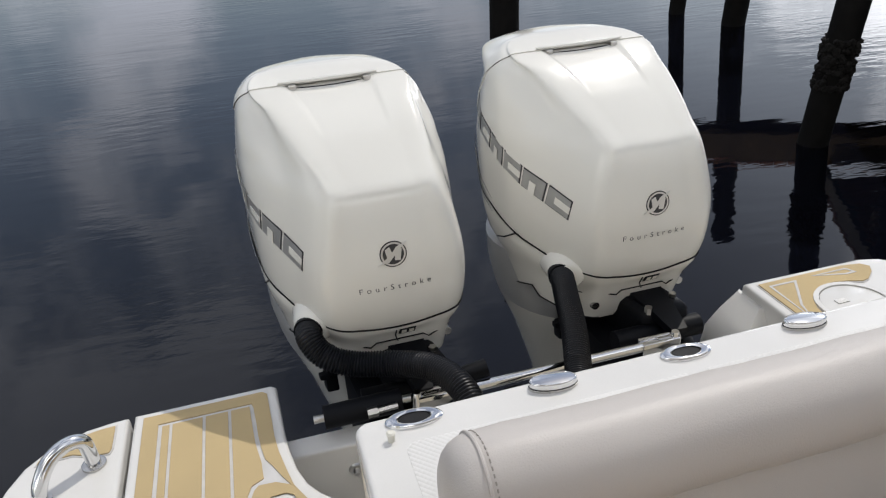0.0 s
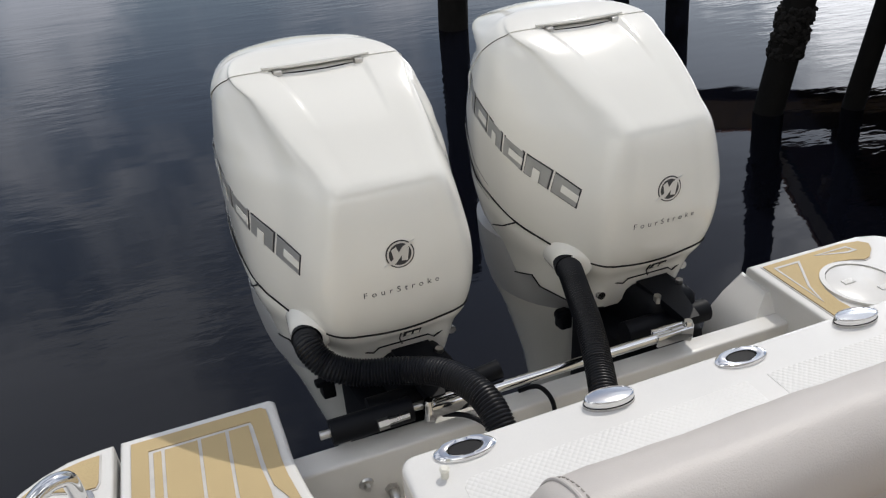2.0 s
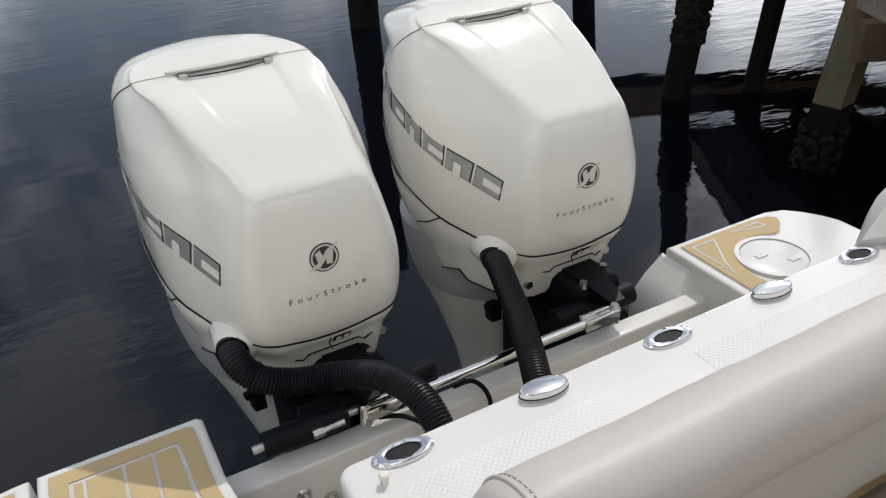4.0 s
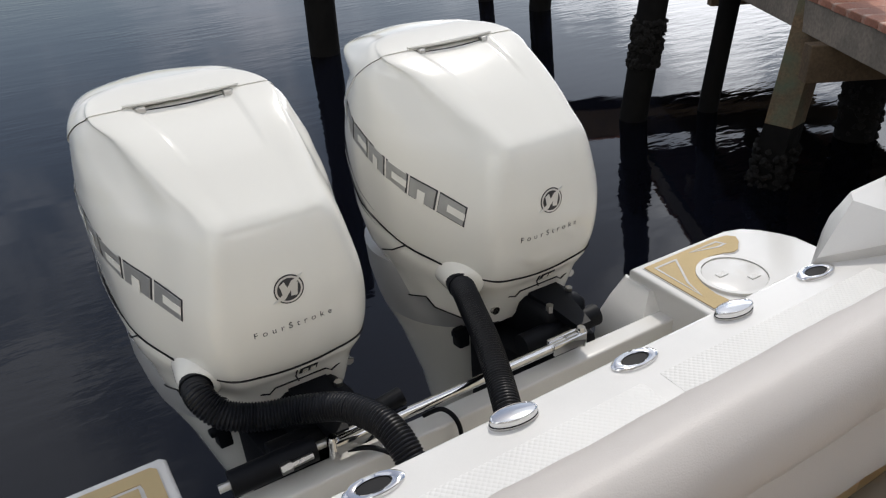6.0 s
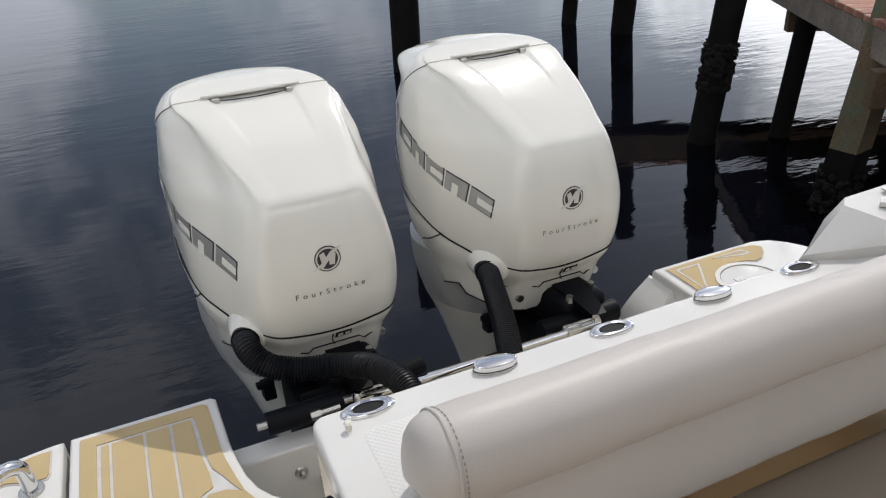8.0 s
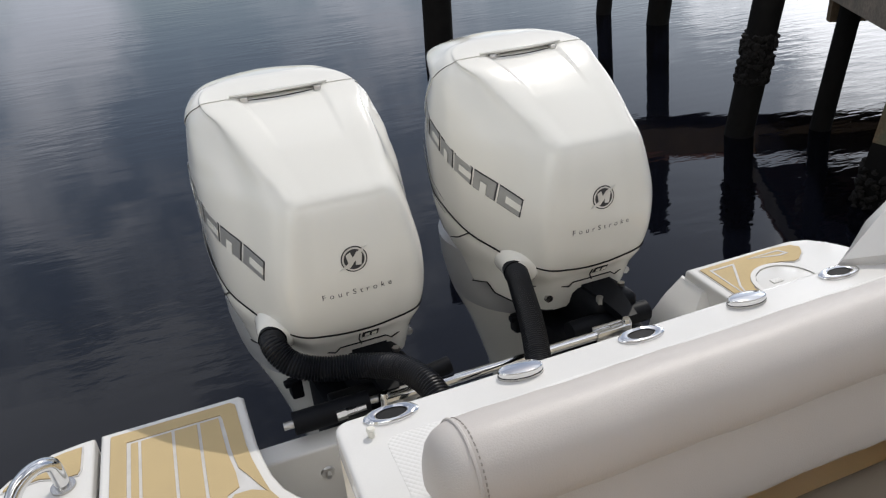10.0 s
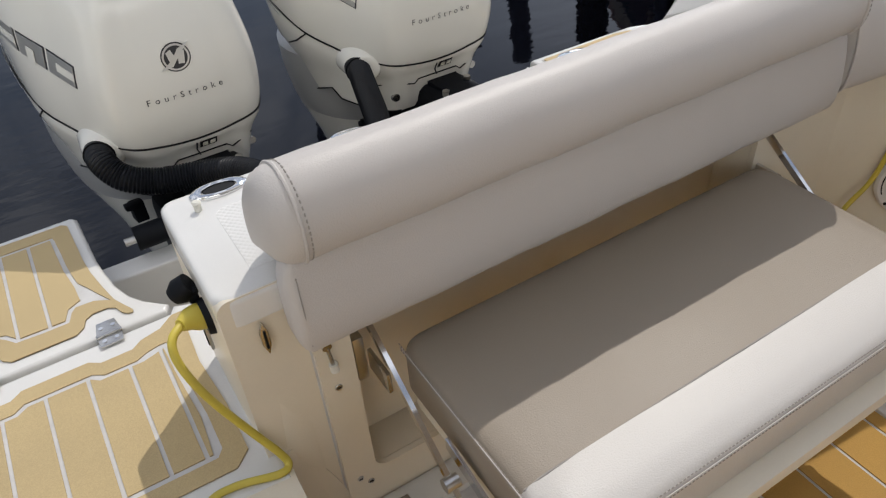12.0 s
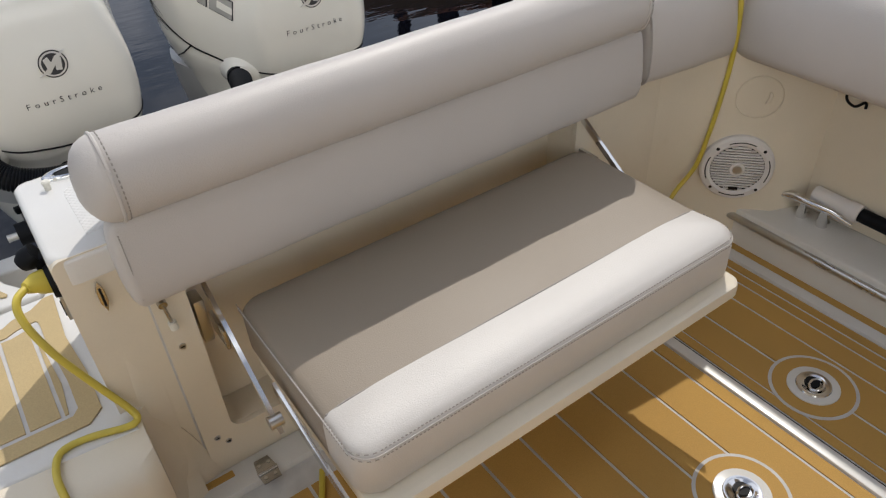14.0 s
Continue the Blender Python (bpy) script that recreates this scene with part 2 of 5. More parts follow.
def tube(pts, radius, seg=12, bm=None, caps=True):
    """A tube along pts; radius is a number or one for each point."""
    bm = bm or bmesh.new()
    pts = [Vector(p) for p in pts]
    rad = radius if isinstance(radius, (list, tuple)) else [radius] * len(pts)
    up, rings = None, []
    for i, p in enumerate(pts):
        t = (pts[min(i + 1, len(pts) - 1)] - pts[max(i - 1, 0)]).normalized()
        if up is None:
            up = t.orthogonal().normalized()
        up = (up - t * up.dot(t)).normalized()
        side = t.cross(up)
        rings.append([bm.verts.new(p + rad[i] * (math.cos(2 * math.pi * k / seg) * up + math.sin(2 * math.pi * k / seg) * side)) for k in range(seg)])
    for a, b in zip(rings, rings[1:]):
        for k in range(seg):
            bm.faces.new((a[k], a[(k + 1) % seg], b[(k + 1) % seg], b[k]))
    if caps:
        bm.faces.new(rings[0]), bm.faces.new(rings[-1])
    return bm


def loft(rings, caps=True, closed=True, bm=None):
    bm = bm or bmesh.new()
    vs = [[bm.verts.new(p) for p in r] for r in rings]
    n = len(vs[0])
    for a, b in zip(vs, vs[1:]):
        for k in range(n if closed else n - 1):
            bm.faces.new((a[k], a[(k + 1) % n], b[(k + 1) % n], b[k]))
    if caps and closed:
        bm.faces.new(vs[0]), bm.faces.new(vs[-1])
    return bm


def prism(outline, z0, z1, bevel=0.0, bm=None, seg=2):
    """An upright prism over a plan outline with its top edge rounded."""
    bm2 = bmesh.new()
    low = [bm2.verts.new((x, y, z0)) for x, y in outline]
    top = [bm2.verts.new((x, y, z1)) for x, y in outline]
    n = len(low)
    bm2.faces.new(low), bm2.faces.new(top)
    for i in range(n):
        bm2.faces.new((low[i], low[(i + 1) % n], top[(i + 1) % n], top[i]))
    bmesh.ops.recalc_face_normals(bm2, faces=bm2.faces)
    if bevel:
        tops = set(top)
        ed = [e for e in bm2.edges if e.verts[0] in tops and e.verts[1] in tops]
        bmesh.ops.bevel(bm2, geom=ed, offset=bevel, segments=seg, profile=0.6, affect="EDGES")
    return merge(bm, bm2)


def inset(outline, d):
    """The outline moved inwards by d (counter-clockwise outlines)."""
    p, out = [Vector(q) for q in outline], []
    n = len(p)
    for i in range(n):
        a, b = (p[i] - p[i - 1]).normalized(), (p[(i + 1) % n] - p[i]).normalized()
        na, nb = Vector((-a.y, a.x)), Vector((-b.y, b.x))
        m = na + nb
        m = m / max(m.length_squared, 0.3) * 2
        out.append(tuple(p[i] + m * d))
    return out


def ring_prism(outer, inner, z0, z1, bm=None):
    bm = bm or bmesh.new()
    n = len(outer)
    vs = [[bm.verts.new((x, y, z)) for x, y in o] for o, z in ((outer, z0), (outer, z1), (inner, z1), (inner, z0))]
    for a, b in zip(vs, vs[1:] + vs[:1]):
        for k in range(n):
            bm.faces.new((a[k], a[(k + 1) % n], b[(k + 1) % n], b[k]))
    return bm


def clip(poly, axis, value, keep_above):
    out = []
    for i, q in enumerate(poly):
        r = poly[(i + 1) % len(poly)]
        qi, ri = (q[axis] >= value) == keep_above, (r[axis] >= value) == keep_above
        if qi:
            out.append(q)
        if qi != ri:
            t = (value - q[axis]) / (r[axis] - q[axis])
            out.append((q[0] + t * (r[0] - q[0]), q[1] + t * (r[1] - q[1])))
    return out


def planks(poly, cuts, gap, z0, z1, parent, mat, name="plank"):
    """Strips of a plan outline between the cuts in x, each one a piece of its own."""
    for a, b in zip(cuts, cuts[1:]):
        p = clip(clip(poly, 0, a + gap / 2, True), 0, b - gap / 2, False)
        if len(p) > 2:
            part(name, prism(p, z0, z1), mat, parent, smooth=False)


def arc(cx, cy, r, a0, a1, n=8):
    return [(cx + r * math.cos(radians(a0 + (a1 - a0) * i / n)), cy + r * math.sin(radians(a0 + (a1 - a0) * i / n))) for i in range(n + 1)]


def disc(c, r, h, seg=32, bevel=0.0, bm=None):
    return prism([(c[0] + r * math.cos(2 * math.pi * k / seg), c[1] + r * math.sin(2 * math.pi * k / seg)) for k in range(seg)], c[2], c[2] + h, bevel, bm)

# ---- water ----
WATER_Z = -0.5
bm = bmesh.new()
for x0, x1, y0, y1 in ((-1500, 1500, -1500, 1500),):
    bm.faces.new([bm.verts.new(p) for p in ((x0, y0, WATER_Z), (x1, y0, WATER_Z), (x1, y1, WATER_Z), (x0, y1, WATER_Z))])
tagged(link("water", bm, WATER, smooth=False), "dark rippled harbour water mirroring clouds", "water", kind="structure")

# ---- boat: hull, floor, transom ----
bm = prism([(-0.60, -3.0), (1.95, -3.0), (1.95, 0.9), (1.40, 1.40), (0.05, 1.40), (-0.3, 0.62), (-0.60, 0.62)], -0.75, -0.02)
tagged(link("hull", bm, GEL), "cream gelcoat boat hull under the cockpit", "hull", kind="structure")

sole = tagged(link("floor", prism([(-0.58, -3.0), (1.80, -3.0), (1.80, 0.66), (-0.58, 0.66)], -0.02, 0.004), GROOVE), "cockpit floor with tan foam decking and pale grooves", "floor", kind="structure")

# inner transom wall with its pillar, cap and motor well
def rounded(x0, x1, z0, z1, r, n=6):
    return arc(x1 - r, z1 - r, r, 0, 90, n) + arc(x0 + r, z1 - r, r, 90, 180, n) + arc(x0 + r, z0 + r, r, 180, 270, n) + arc(x1 - r, z0 + r, r, 270, 360, n)


def facing(bm, y):
    """Turns a flat piece built in plan upright, facing the cockpit at y."""
    bm.transform(Matrix(((1, 0, 0, 0), (0, 0, -1, y), (0, 1, 0, 0), (0, 0, 0, 1))))
    return bm


OPENING = rounded(0.345, 1.275, 0.142, 0.545, 0.03)
bm = facing(ring_prism(rounded(0.17, 1.72, 0.0, 0.655, 0.02), OPENING, -0.272, 0.0), 0.655)
box((0.30, 0.735, 0.08), (1.34, 0.93, 0.60), bm=bm)
wall = tagged(link("wall_transom", bm, CREAM), "cream moulded transom wall behind the bench", "wall", kind="structure")
cap_plan = arc(0.194, 0.92, 0.025, 180, 90, 5) + [(1.45, 0.95), (1.62, 0.95), (1.62, 0.652)] + arc(0.203, 0.686, 0.034, 270, 180, 6)
cap = tagged(link("transom_cap", prism(cap_plan, 0.605, 0.656, 0.012, seg=3), GEL), "white gelcoat transom top with nonskid panels", "transom", kind="structure")
part("nonskid_panel", prism(arc(0.26, 0.85, 0.02, 180, 90, 4) + [(0.74, 0.872), (0.74, 0.70), (0.24, 0.70)], 0.653, 0.6568, 0.0007), NONSKID, cap)
part("nonskid_panel", prism([(0.78, 0.872), (1.36, 0.872), (1.36, 0.70), (0.78, 0.70)], 0.653, 0.6568, 0.0007), NONSKID, cap)
# sloping left pillar that widens towards the floor
rings = []
for z, x, y in ((0.60, 0.180, 0.664), (0.45, 0.182, 0.656), (0.25, 0.184, 0.648), (0.12, 0.184, 0.636), (0.06, 0.176, 0.620), (0.03, 0.165, 0.602), (0.012, 0.150, 0.580), (0.0, 0.135, 0.555)):
    rings.append([(x, y + 0.045, z), (x + 0.004, y + 0.022, z), (x + 0.013, y + 0.008, z), (x + 0.032, y, z), (0.255, y + 0.4 * (0.66 - y), z), (0.255, 0.80, z), (x, 0.80, z)])
part("pillar_skirt", loft(rings), CREAM, wall)
# hollow fillet between the pillar and the sill
rings = []
for k in range(9):
    z = 0.302 * k / 8
    r = 0.02 + 0.085 * (1 - (k / 8) ** 2)
    y0 = 0.655 - 1.2 * r
    curve = [((1 - t) ** 2 * 0.186 + 2 * t * (1 - t) * 0.192 + t * t * (0.19 + r), (1 - t) ** 2 * y0 + 2 * t * (1 - t) * 0.648 + t * t * 0.651) for t in (0, 0.2, 0.4, 0.6, 0.8, 1.0)]
    rings.append([(x, y, z) for x, y in curve] + [(0.19 + r, 0.67, z), (0.186, 0.67, z)])
part("pillar_fillet", loft(rings), CREAM, wall, sharp=70)
# raised frame on the front of the wall
bm = facing(ring_prism(rounded(0.284, 1.335, 0.058, 0.60, 0.04), OPENING, 0.0, 0.012), 0.654)
part("access_frame", bm, CREAM, wall)
part("frame_groove", facing(ring_prism(rounded(0.2805, 1.3385, 0.0545, 0.60, 0.0435), rounded(0.285, 1.334, 0.059, 0.60, 0.039), 0.0, 0.0015), 0.6545), GROOVE, wall)
for x, z in ((0.309, 0.405), (0.310, 0.140), (0.329, 0.117)):
    ring_ = part("screw", tube([(x, 0.645, z), (x, 0.6395, z)], [0.0075, 0.006], 12), STEEL, wall)
    part("screw_slot", box((x - 0.0035, 0.6385, z - 0.001), (x + 0.0035, 0.641, z + 0.001)), SEAM, ring_)
# latch keeper at the side of the recess
part("recess_bracket", box((0.352, 0.66, 0.37), (0.372, 0.70, 0.47), 0.004), STEEL, wall)

# other side of the cockpit, behind the camera's way
tagged(link("wall_left", box((-0.62, -3.0, -0.02), (-0.50, 0.45, 0.60), 0.02), CREAM), "cream cockpit side wall", "wall", kind="structure")
tagged(link("side_deck_left", box((-0.80, -3.0, 0.58), (-0.46, 0.45, 0.72), 0.03), GEL), "white gelcoat side deck", "side deck", kind="structure")
tagged(link("wall_forward", box((-0.80, -3.15, -0.02), (2.15, -3.0, 1.05), 0.03), CREAM), "cream forward bulkhead closing the cockpit", "wall", kind="structure")

# unseen roof, added to keep overhead sky light off the bench and cockpit
tagged(link("hardtop", box((-0.75, -3.1, 2.05), (2.10, -0.35, 2.12), 0.03), GEL), "plain white unseen hardtop added to shade the cockpit", "hardtop", kind="structure")

# motor well
bm = box((0.19, 0.92, -0.30), (1.40, 1.50, -0.02))
well = tagged(link("motor_well", bm, GEL), "cream gelcoat splash well in front of the outboards", "motor well", kind="structure")
bm = prism([(0.03, 1.38), (1.42, 1.38), (1.42, 1.435), (0.03, 1.45)], -0.75, 0.22, 0.009, seg=3)
part("transom_lip", bm, GEL, well)
for x in (0.187, 0.487, 1.186):
    bm = tube([(x, 1.386, 0.14), (x, 1.374, 0.14)], [0.021, 0.016], 16)
    fit_ = part("drain_fitting", bm, STEEL, well)
    part("drain_bolt", tube([(x, 1.378, 0.14), (x, 1.362, 0.138)], 0.008, 6), STEEL, fit_)

elbow = thing("hose_elbow", (0.246, 1.37, 0.096), "steel elbow fitting on the splash well wall", "pipe fitting")
part("body", tube(smooth_line([(0.246, 1.385, 0.10), (0.246, 1.352, 0.10), (0.246, 1.34, 0.088), (0.246, 1.338, 0.05)], 5), 0.012, 14), STEEL, elbow)
part("nut", tube([(0.246, 1.384, 0.10), (0.246, 1.368, 0.10)], 0.018, 6), STEEL, elbow)
part("nut", tube([(0.246, 1.338, 0.062), (0.246, 1.338, 0.045)], 0.017, 6), STEEL, elbow)


# ---- rod holders ----
def oval(a, b, n=32):
    return [(a * math.cos(2 * math.pi * k / n), b * math.sin(2 * math.pi * k / n)) for k in range(n)]


def rod_holder(x, y, capped):
    th = thing("rod_holder", (x, y, 0.67), "polished steel flush rod holder with closed cap" if capped else "polished steel open flush rod holder in transom top", "rod holder", "rod holders on the transom")
    m = pose(x, y + 0.004, 0.657, -2, 0, -7 if capped else -3)
    if capped:
        bm = prism(oval(0.044, 0.0205), -0.002, 0.003, 0.0015)
        bm.transform(m)
        part("flange", bm, STEEL, th)
        bm = loft([[(px * s, py * s, z) for px, py in oval(0.042, 0.0190)] for s, z in ((1, 0.0036), (1.0, 0.0125), (0.965, 0.0145), (0.93, 0.0150), (0.90, 0.0138), (0.6, 0.0152), (0.2, 0.0158))])
        bm.transform(m)
        part("lid", bm, CHROME, th)
        bm = prism(oval(0.0432, 0.0200), -0.001, 0.0036)
        bm.transform(m)
        part("gasket", bm, SEAM, th, "thin black gasket")
    else:
        prof = ((1.0, -0.004), (1.0, 0.002), (0.93, 0.005), (0.78, 0.006), (0.60, 0.004))
        rr = [[(px * s, py * s, z) for px, py in oval(0.049, 0.0225)] for s, z in prof]
        bm = loft(rr, caps=False)
        bm.transform(m)
        part("flange", bm, CHROME, th)
        bm = loft([[(px, py * 1.05, z) for px, py in oval(0.027, 0.0130)] for z in (0.004, -0.06)], caps=False)
        bm2 = prism(oval(0.027, 0.0130), -0.03, 0.0025)
        merge(bm, bm2)
        bm.transform(m)
        part("dark_socket", bm, SEAM, th)
    return th


for i, x in enumerate((0.268, 0.514, 0.770, 1.018, 1.258)):
    rod_holder(x, 0.917, i in (1, 3))

# small knob on the cap
kn = thing("snap_button", (0.222, 0.885, 0.67), "small white plastic snap knob on transom top", "button")
part("stem", tube([(0.222, 0.885, 0.652), (0.222, 0.885, 0.668)], 0.006, 12), LABEL_W, kn)
part("head", tube([(0.222, 0.885, 0.668), (0.222, 0.885, 0.671), (0.222, 0.885, 0.674)], [0.007, 0.008, 0.005], 14), LABEL_W, kn)

# ---- swim platform and walkway ----
PZ = 0.31
plat_plan = [(-0.312, 1.565), (-0.312, 1.105), (0.125, 1.105), (0.135, 1.125), (0.095, 1.165), (0.072, 1.20), (0.055, 1.25), (0.044, 1.314), (0.038, 1.37), (0.036, 1.428), (0.033, 1.50), (0.032, 1.555), (0.02, 1.567)]
plat = thing("swim_platform", (-0.14, 1.33, 0.24), "white hinged swim platform with tan foam decking", "swim platform")
part("slab", prism(plat_plan, 0.235, PZ, 0.010, seg=3), GEL, plat)
pad_plan = [(-0.288, 1.542), (-0.288, 1.145), (-0.262, 1.137), (-0.252, 1.150), (-0.246, 1.172), (-0.232, 1.182), (-0.205, 1.182), (-0.188, 1.172), (-0.180, 1.150), (-0.165, 1.137), (-0.045, 1.137), (-0.028, 1.150), (-0.020, 1.172), (-0.004, 1.182), (0.025, 1.182), (0.040, 1.172), (0.048, 1.150), (0.058, 1.140), (0.067, 1.138), (0.069, 1.146), (0.056, 1.172), (0.043, 1.20), (0.032, 1.25), (0.020, 1.314), (0.014, 1.37), (0.012, 1.428), (0.009, 1.50), (0.008, 1.530), (-0.004, 1.542)]
inner = [(-0.252, 1.505), (-0.252, 1.215), (-0.245, 1.205), (-0.235, 1.207), (-0.225, 1.215), (-0.21, 1.222), (-0.19, 1.222), (-0.175, 1.215), (-0.165, 1.205), (-0.15, 1.185), (-0.10, 1.182), (-0.05, 1.182), (-0.045, 1.195), (-0.04, 1.21), (-0.03, 1.222), (0.006, 1.220), (0.030, 1.206), (0.034, 1.204), (0.037, 1.203), (0.034, 1.208), (0.020, 1.235), (0.004, 1.27), (-0.012, 1.30), (-0.018, 1.34), (-0.022, 1.38), (-0.024, 1.428), (-0.027, 1.47), (-0.028, 1.49), (-0.032, 1.505)]
part("pad_border", ring_prism(pad_plan, inner, PZ - 0.001, PZ + 0.004), PAD_FADED, plat, "tan foam border", smooth=False)
core = [(-0.242, 1.495), (-0.242, 1.222), (-0.205, 1.233), (-0.165, 1.222), (-0.145, 1.195), (-0.056, 1.193), (-0.045, 1.225), (-0.018, 1.240), (-0.020, 1.29), (-0.030, 1.36), (-0.034, 1.43), (-0.037, 1.495)]
planks(core, [-0.26, -0.222, -0.145, -0.085, 0.03], 0.0075, PZ - 0.001, PZ + 0.004, plat, PAD_FADED)
part("groove_bed", prism(pad_plan, PZ - 0.004, PZ + 0.0015), GROOVE, plat, "pale grey grooves", smooth=False)


def hinge(x, y, z, turn=0, s=1.0):
    th = thing("hinge", (x, y, z), "stainless steel hinge screwed across a deck joint", "hinge", "deck hinges")
    m = pose(x, y, z, 0, 0, turn) @ Matrix.Scale(s, 4)
    for y0, y1 in ((0.004, 0.042), (-0.030, -0.004)):
        bm = prism([(-0.024, y0), (0.024, y0), (0.018, y1), (-0.018, y1)] if y0 > 0 else [(-0.022, y0), (0.022, y0), (0.024, y1), (-0.024, y1)], 0.0, 0.004, 0.001)
        bm.transform(m)
        lf = part("leaf", bm, STEEL, th)
        for sx in (-0.012, 0.012):
            bm = disc((sx, (y0 + y1) / 2, 0.004), 0.0045, 0.0015, 10)
            bm.transform(m)
            part("screw", bm, CHROME, lf)
    bm = tube([m @ Vector((-0.025, 0, 0.004)), m @ Vector((0.025, 0, 0.004))], 0.005 * s, 10)
    part("barrel", bm, STEEL, th)


hinge(0.012, 1.102, PZ, 0)
hinge(-0.217, 1.102, PZ, 0)

walkway = tagged(link("walkway", prism([(-0.34, 1.097), (-0.34, 0.64), (0.19, 0.60), (0.19, 1.10), (0.14, 1.118), (0.128, 1.097)], -0.3, PZ - 0.003, 0.012, seg=3), GEL), "white walk-through beside the transom with tan foam decking", "walkway", kind="structure")
wpad = [(-0.30, 1.058), (-0.30, 0.672), (0.12, 0.664), (0.148, 0.69), (0.150, 0.80), (0.140, 0.93), (0.146, 1.03), (0.150, 1.085), (0.130, 1.085), (0.10, 1.060), (0.06, 1.050), (0.04, 1.035), (-0.02, 1.035), (-0.04, 1.050), (-0.16, 1.050), (-0.18, 1.035), (-0.25, 1.035), (-0.27, 1.050)]
win = [(-0.265, 1.022), (-0.265, 0.706), (0.10, 0.700), (0.112, 0.715), (0.113, 0.80), (0.104, 0.93), (0.105, 0.99), (0.104, 1.010), (0.100, 1.016), (0.085, 1.016), (0.06, 1.010), (0.04, 1.000), (-0.02, 1.000), (-0.04, 1.014), (-0.16, 1.014), (-0.18, 1.000), (-0.245, 1.000), (-0.255, 1.012)]
wcore = [(-0.255, 1.000), (-0.255, 0.716), (0.095, 0.711), (0.102, 0.80), (0.094, 0.93), (0.092, 1.002), (0.05, 0.990), (-0.03, 0.990), (-0.045, 1.003), (-0.155, 1.003), (-0.175, 0.990), (-0.24, 0.990)]
part("pad_border", ring_prism(wpad, win, PZ - 0.004, PZ + 0.001), PAD_FADED, walkway, smooth=False)
planks(wcore, [-0.28, -0.20, -0.125, -0.05, 0.025, 0.085, 0.14], 0.0075, PZ - 0.004, PZ + 0.001, walkway, PAD_FADED)
part("groove_bed", prism(wpad, PZ - 0.006, PZ - 0.0012), GROOVE, walkway, smooth=False)
# sill that falls to the cockpit floor
rings = []
for y, z in ((0.66, 0.304), (0.56, 0.303), (0.525, 0.297), (0.505, 0.275), (0.495, 0.23), (0.485, 0.10), (0.465, 0.05), (0.43, 0.030), (0.38, 0.026)):
    rings.append([(-0.58, y, z), (0.16, y, z), (0.195, y + 0.03, z), (0.20, 0.66, z), (-0.58, 0.66, z)])
rings.append([(-0.58, 0.37, 0.0), (0.16, 0.37, 0.0), (0.195, 0.40, 0.0), (0.20, 0.66, 0.0), (-0.58, 0.66, 0.0)])
tagged(link("door_sill", loft(rings), CREAM), "rounded white sill stepping down to cockpit floor", "sill", kind="structure")

# outer corner of the platform with grab rail
corner = [(-0.326, 1.565), (-0.36, 1.563), (-0.42, 1.553), (-0.47, 1.53), (-0.51, 1.50), (-0.545, 1.46), (-0.57, 1.40), (-0.60, 1.25), (-0.60, 0.60), (-0.345, 0.60), (-0.326, 1.10)]
cor = tagged(link("platform_corner", prism(corner, -0.6, PZ, 0.012, seg=3), GEL), "white rounded corner of the stern platform", "platform", kind="structure")
cpad = [(-0.349, 1.541), (-0.39, 1.538), (-0.44, 1.525), (-0.48, 1.503), (-0.515, 1.47), (-0.52, 1.455), (-0.44, 1.462), (-0.41, 1.45), (-0.385, 1.44), (-0.355, 1.44), (-0.349, 1.455)]
part("pad", prism(inset(cpad, 0.004), PZ - 0.001, PZ + 0.005), PAD_FADED, cor, smooth=False)
part("groove_bed", prism(cpad, PZ - 0.002, PZ + 0.002), GROOVE, cor, smooth=False)
rail = thing("grab_rail", (-0.44, 1.36, PZ), "polished steel grab rail on the stern corner", "grab rail")
pts = smooth_line([(-0.485, 1.335, PZ), (-0.475, 1.345, 0.35), (-0.452, 1.37, 0.385), (-0.42, 1.395, 0.398), (-0.392, 1.414, 0.385), (-0.386, 1.418, 0.35), (-0.386, 1.418, PZ)], 6)
part("tube", tube(pts, 0.0165, 16), CHROME, rail)
for p in ((-0.485, 1.335, PZ), (-0.386, 1.418, PZ)):
    part("foot", disc(p, 0.027, 0.006, 24, 0.002), STEEL, rail)
hat = thing("corner_block", (-0.40, 1.10, PZ), "raised white moulded gate post with round washdown fitting", "gate post")
bm = loft([[(-0.60, 0.95, z), (x, 0.95, z), (x, y, z), (-0.60, y, z)] for z, x, y in ((PZ - 0.01, -0.345, 1.19), (0.40, -0.355, 1.17), (0.45, -0.37, 1.13), (0.455, -0.39, 1.11))])
bmesh.ops.bevel(bm, geom=bm.edges[:], offset=0.012, segments=2, affect="EDGES")
part("body", bm, GEL, hat)
bm = tube([(-0.352, 1.07, 0.36), (-0.336, 1.07, 0.363)], [0.034, 0.030], 24)
ft = part("fitting_ring", bm, LABEL_W, hat)
part("fitting_lens", tube([(-0.338, 1.07, 0.362), (-0.332, 1.07, 0.363)], [0.022, 0.014], 20), STEEL, ft)

# ---- stern box on the other side ----
bx = [(1.402, 1.562), (1.402, 0.94), (1.95, 0.94), (1.95, 1.40), (1.93, 1.45), (1.90, 1.50), (1.86, 1.54), (1.80, 1.56)]
sbox = tagged(link("stern_box", prism(bx, -0.6, 0.30, 0.014, seg=3), GEL), "white stern quarter with round hatch and tan pad", "stern", kind="structure")
tp = [(1.428, 1.538), (1.428, 1.27), (1.46, 1.262), (1.50, 1.275), (1.495, 1.32), (1.505, 1.375), (1.535, 1.425), (1.58, 1.455), (1.63, 1.465), (1.68, 1.455), (1.715, 1.44), (1.74, 1.445), (1.78, 1.475), (1.80, 1.505), (1.78, 1.53), (1.72, 1.541)]
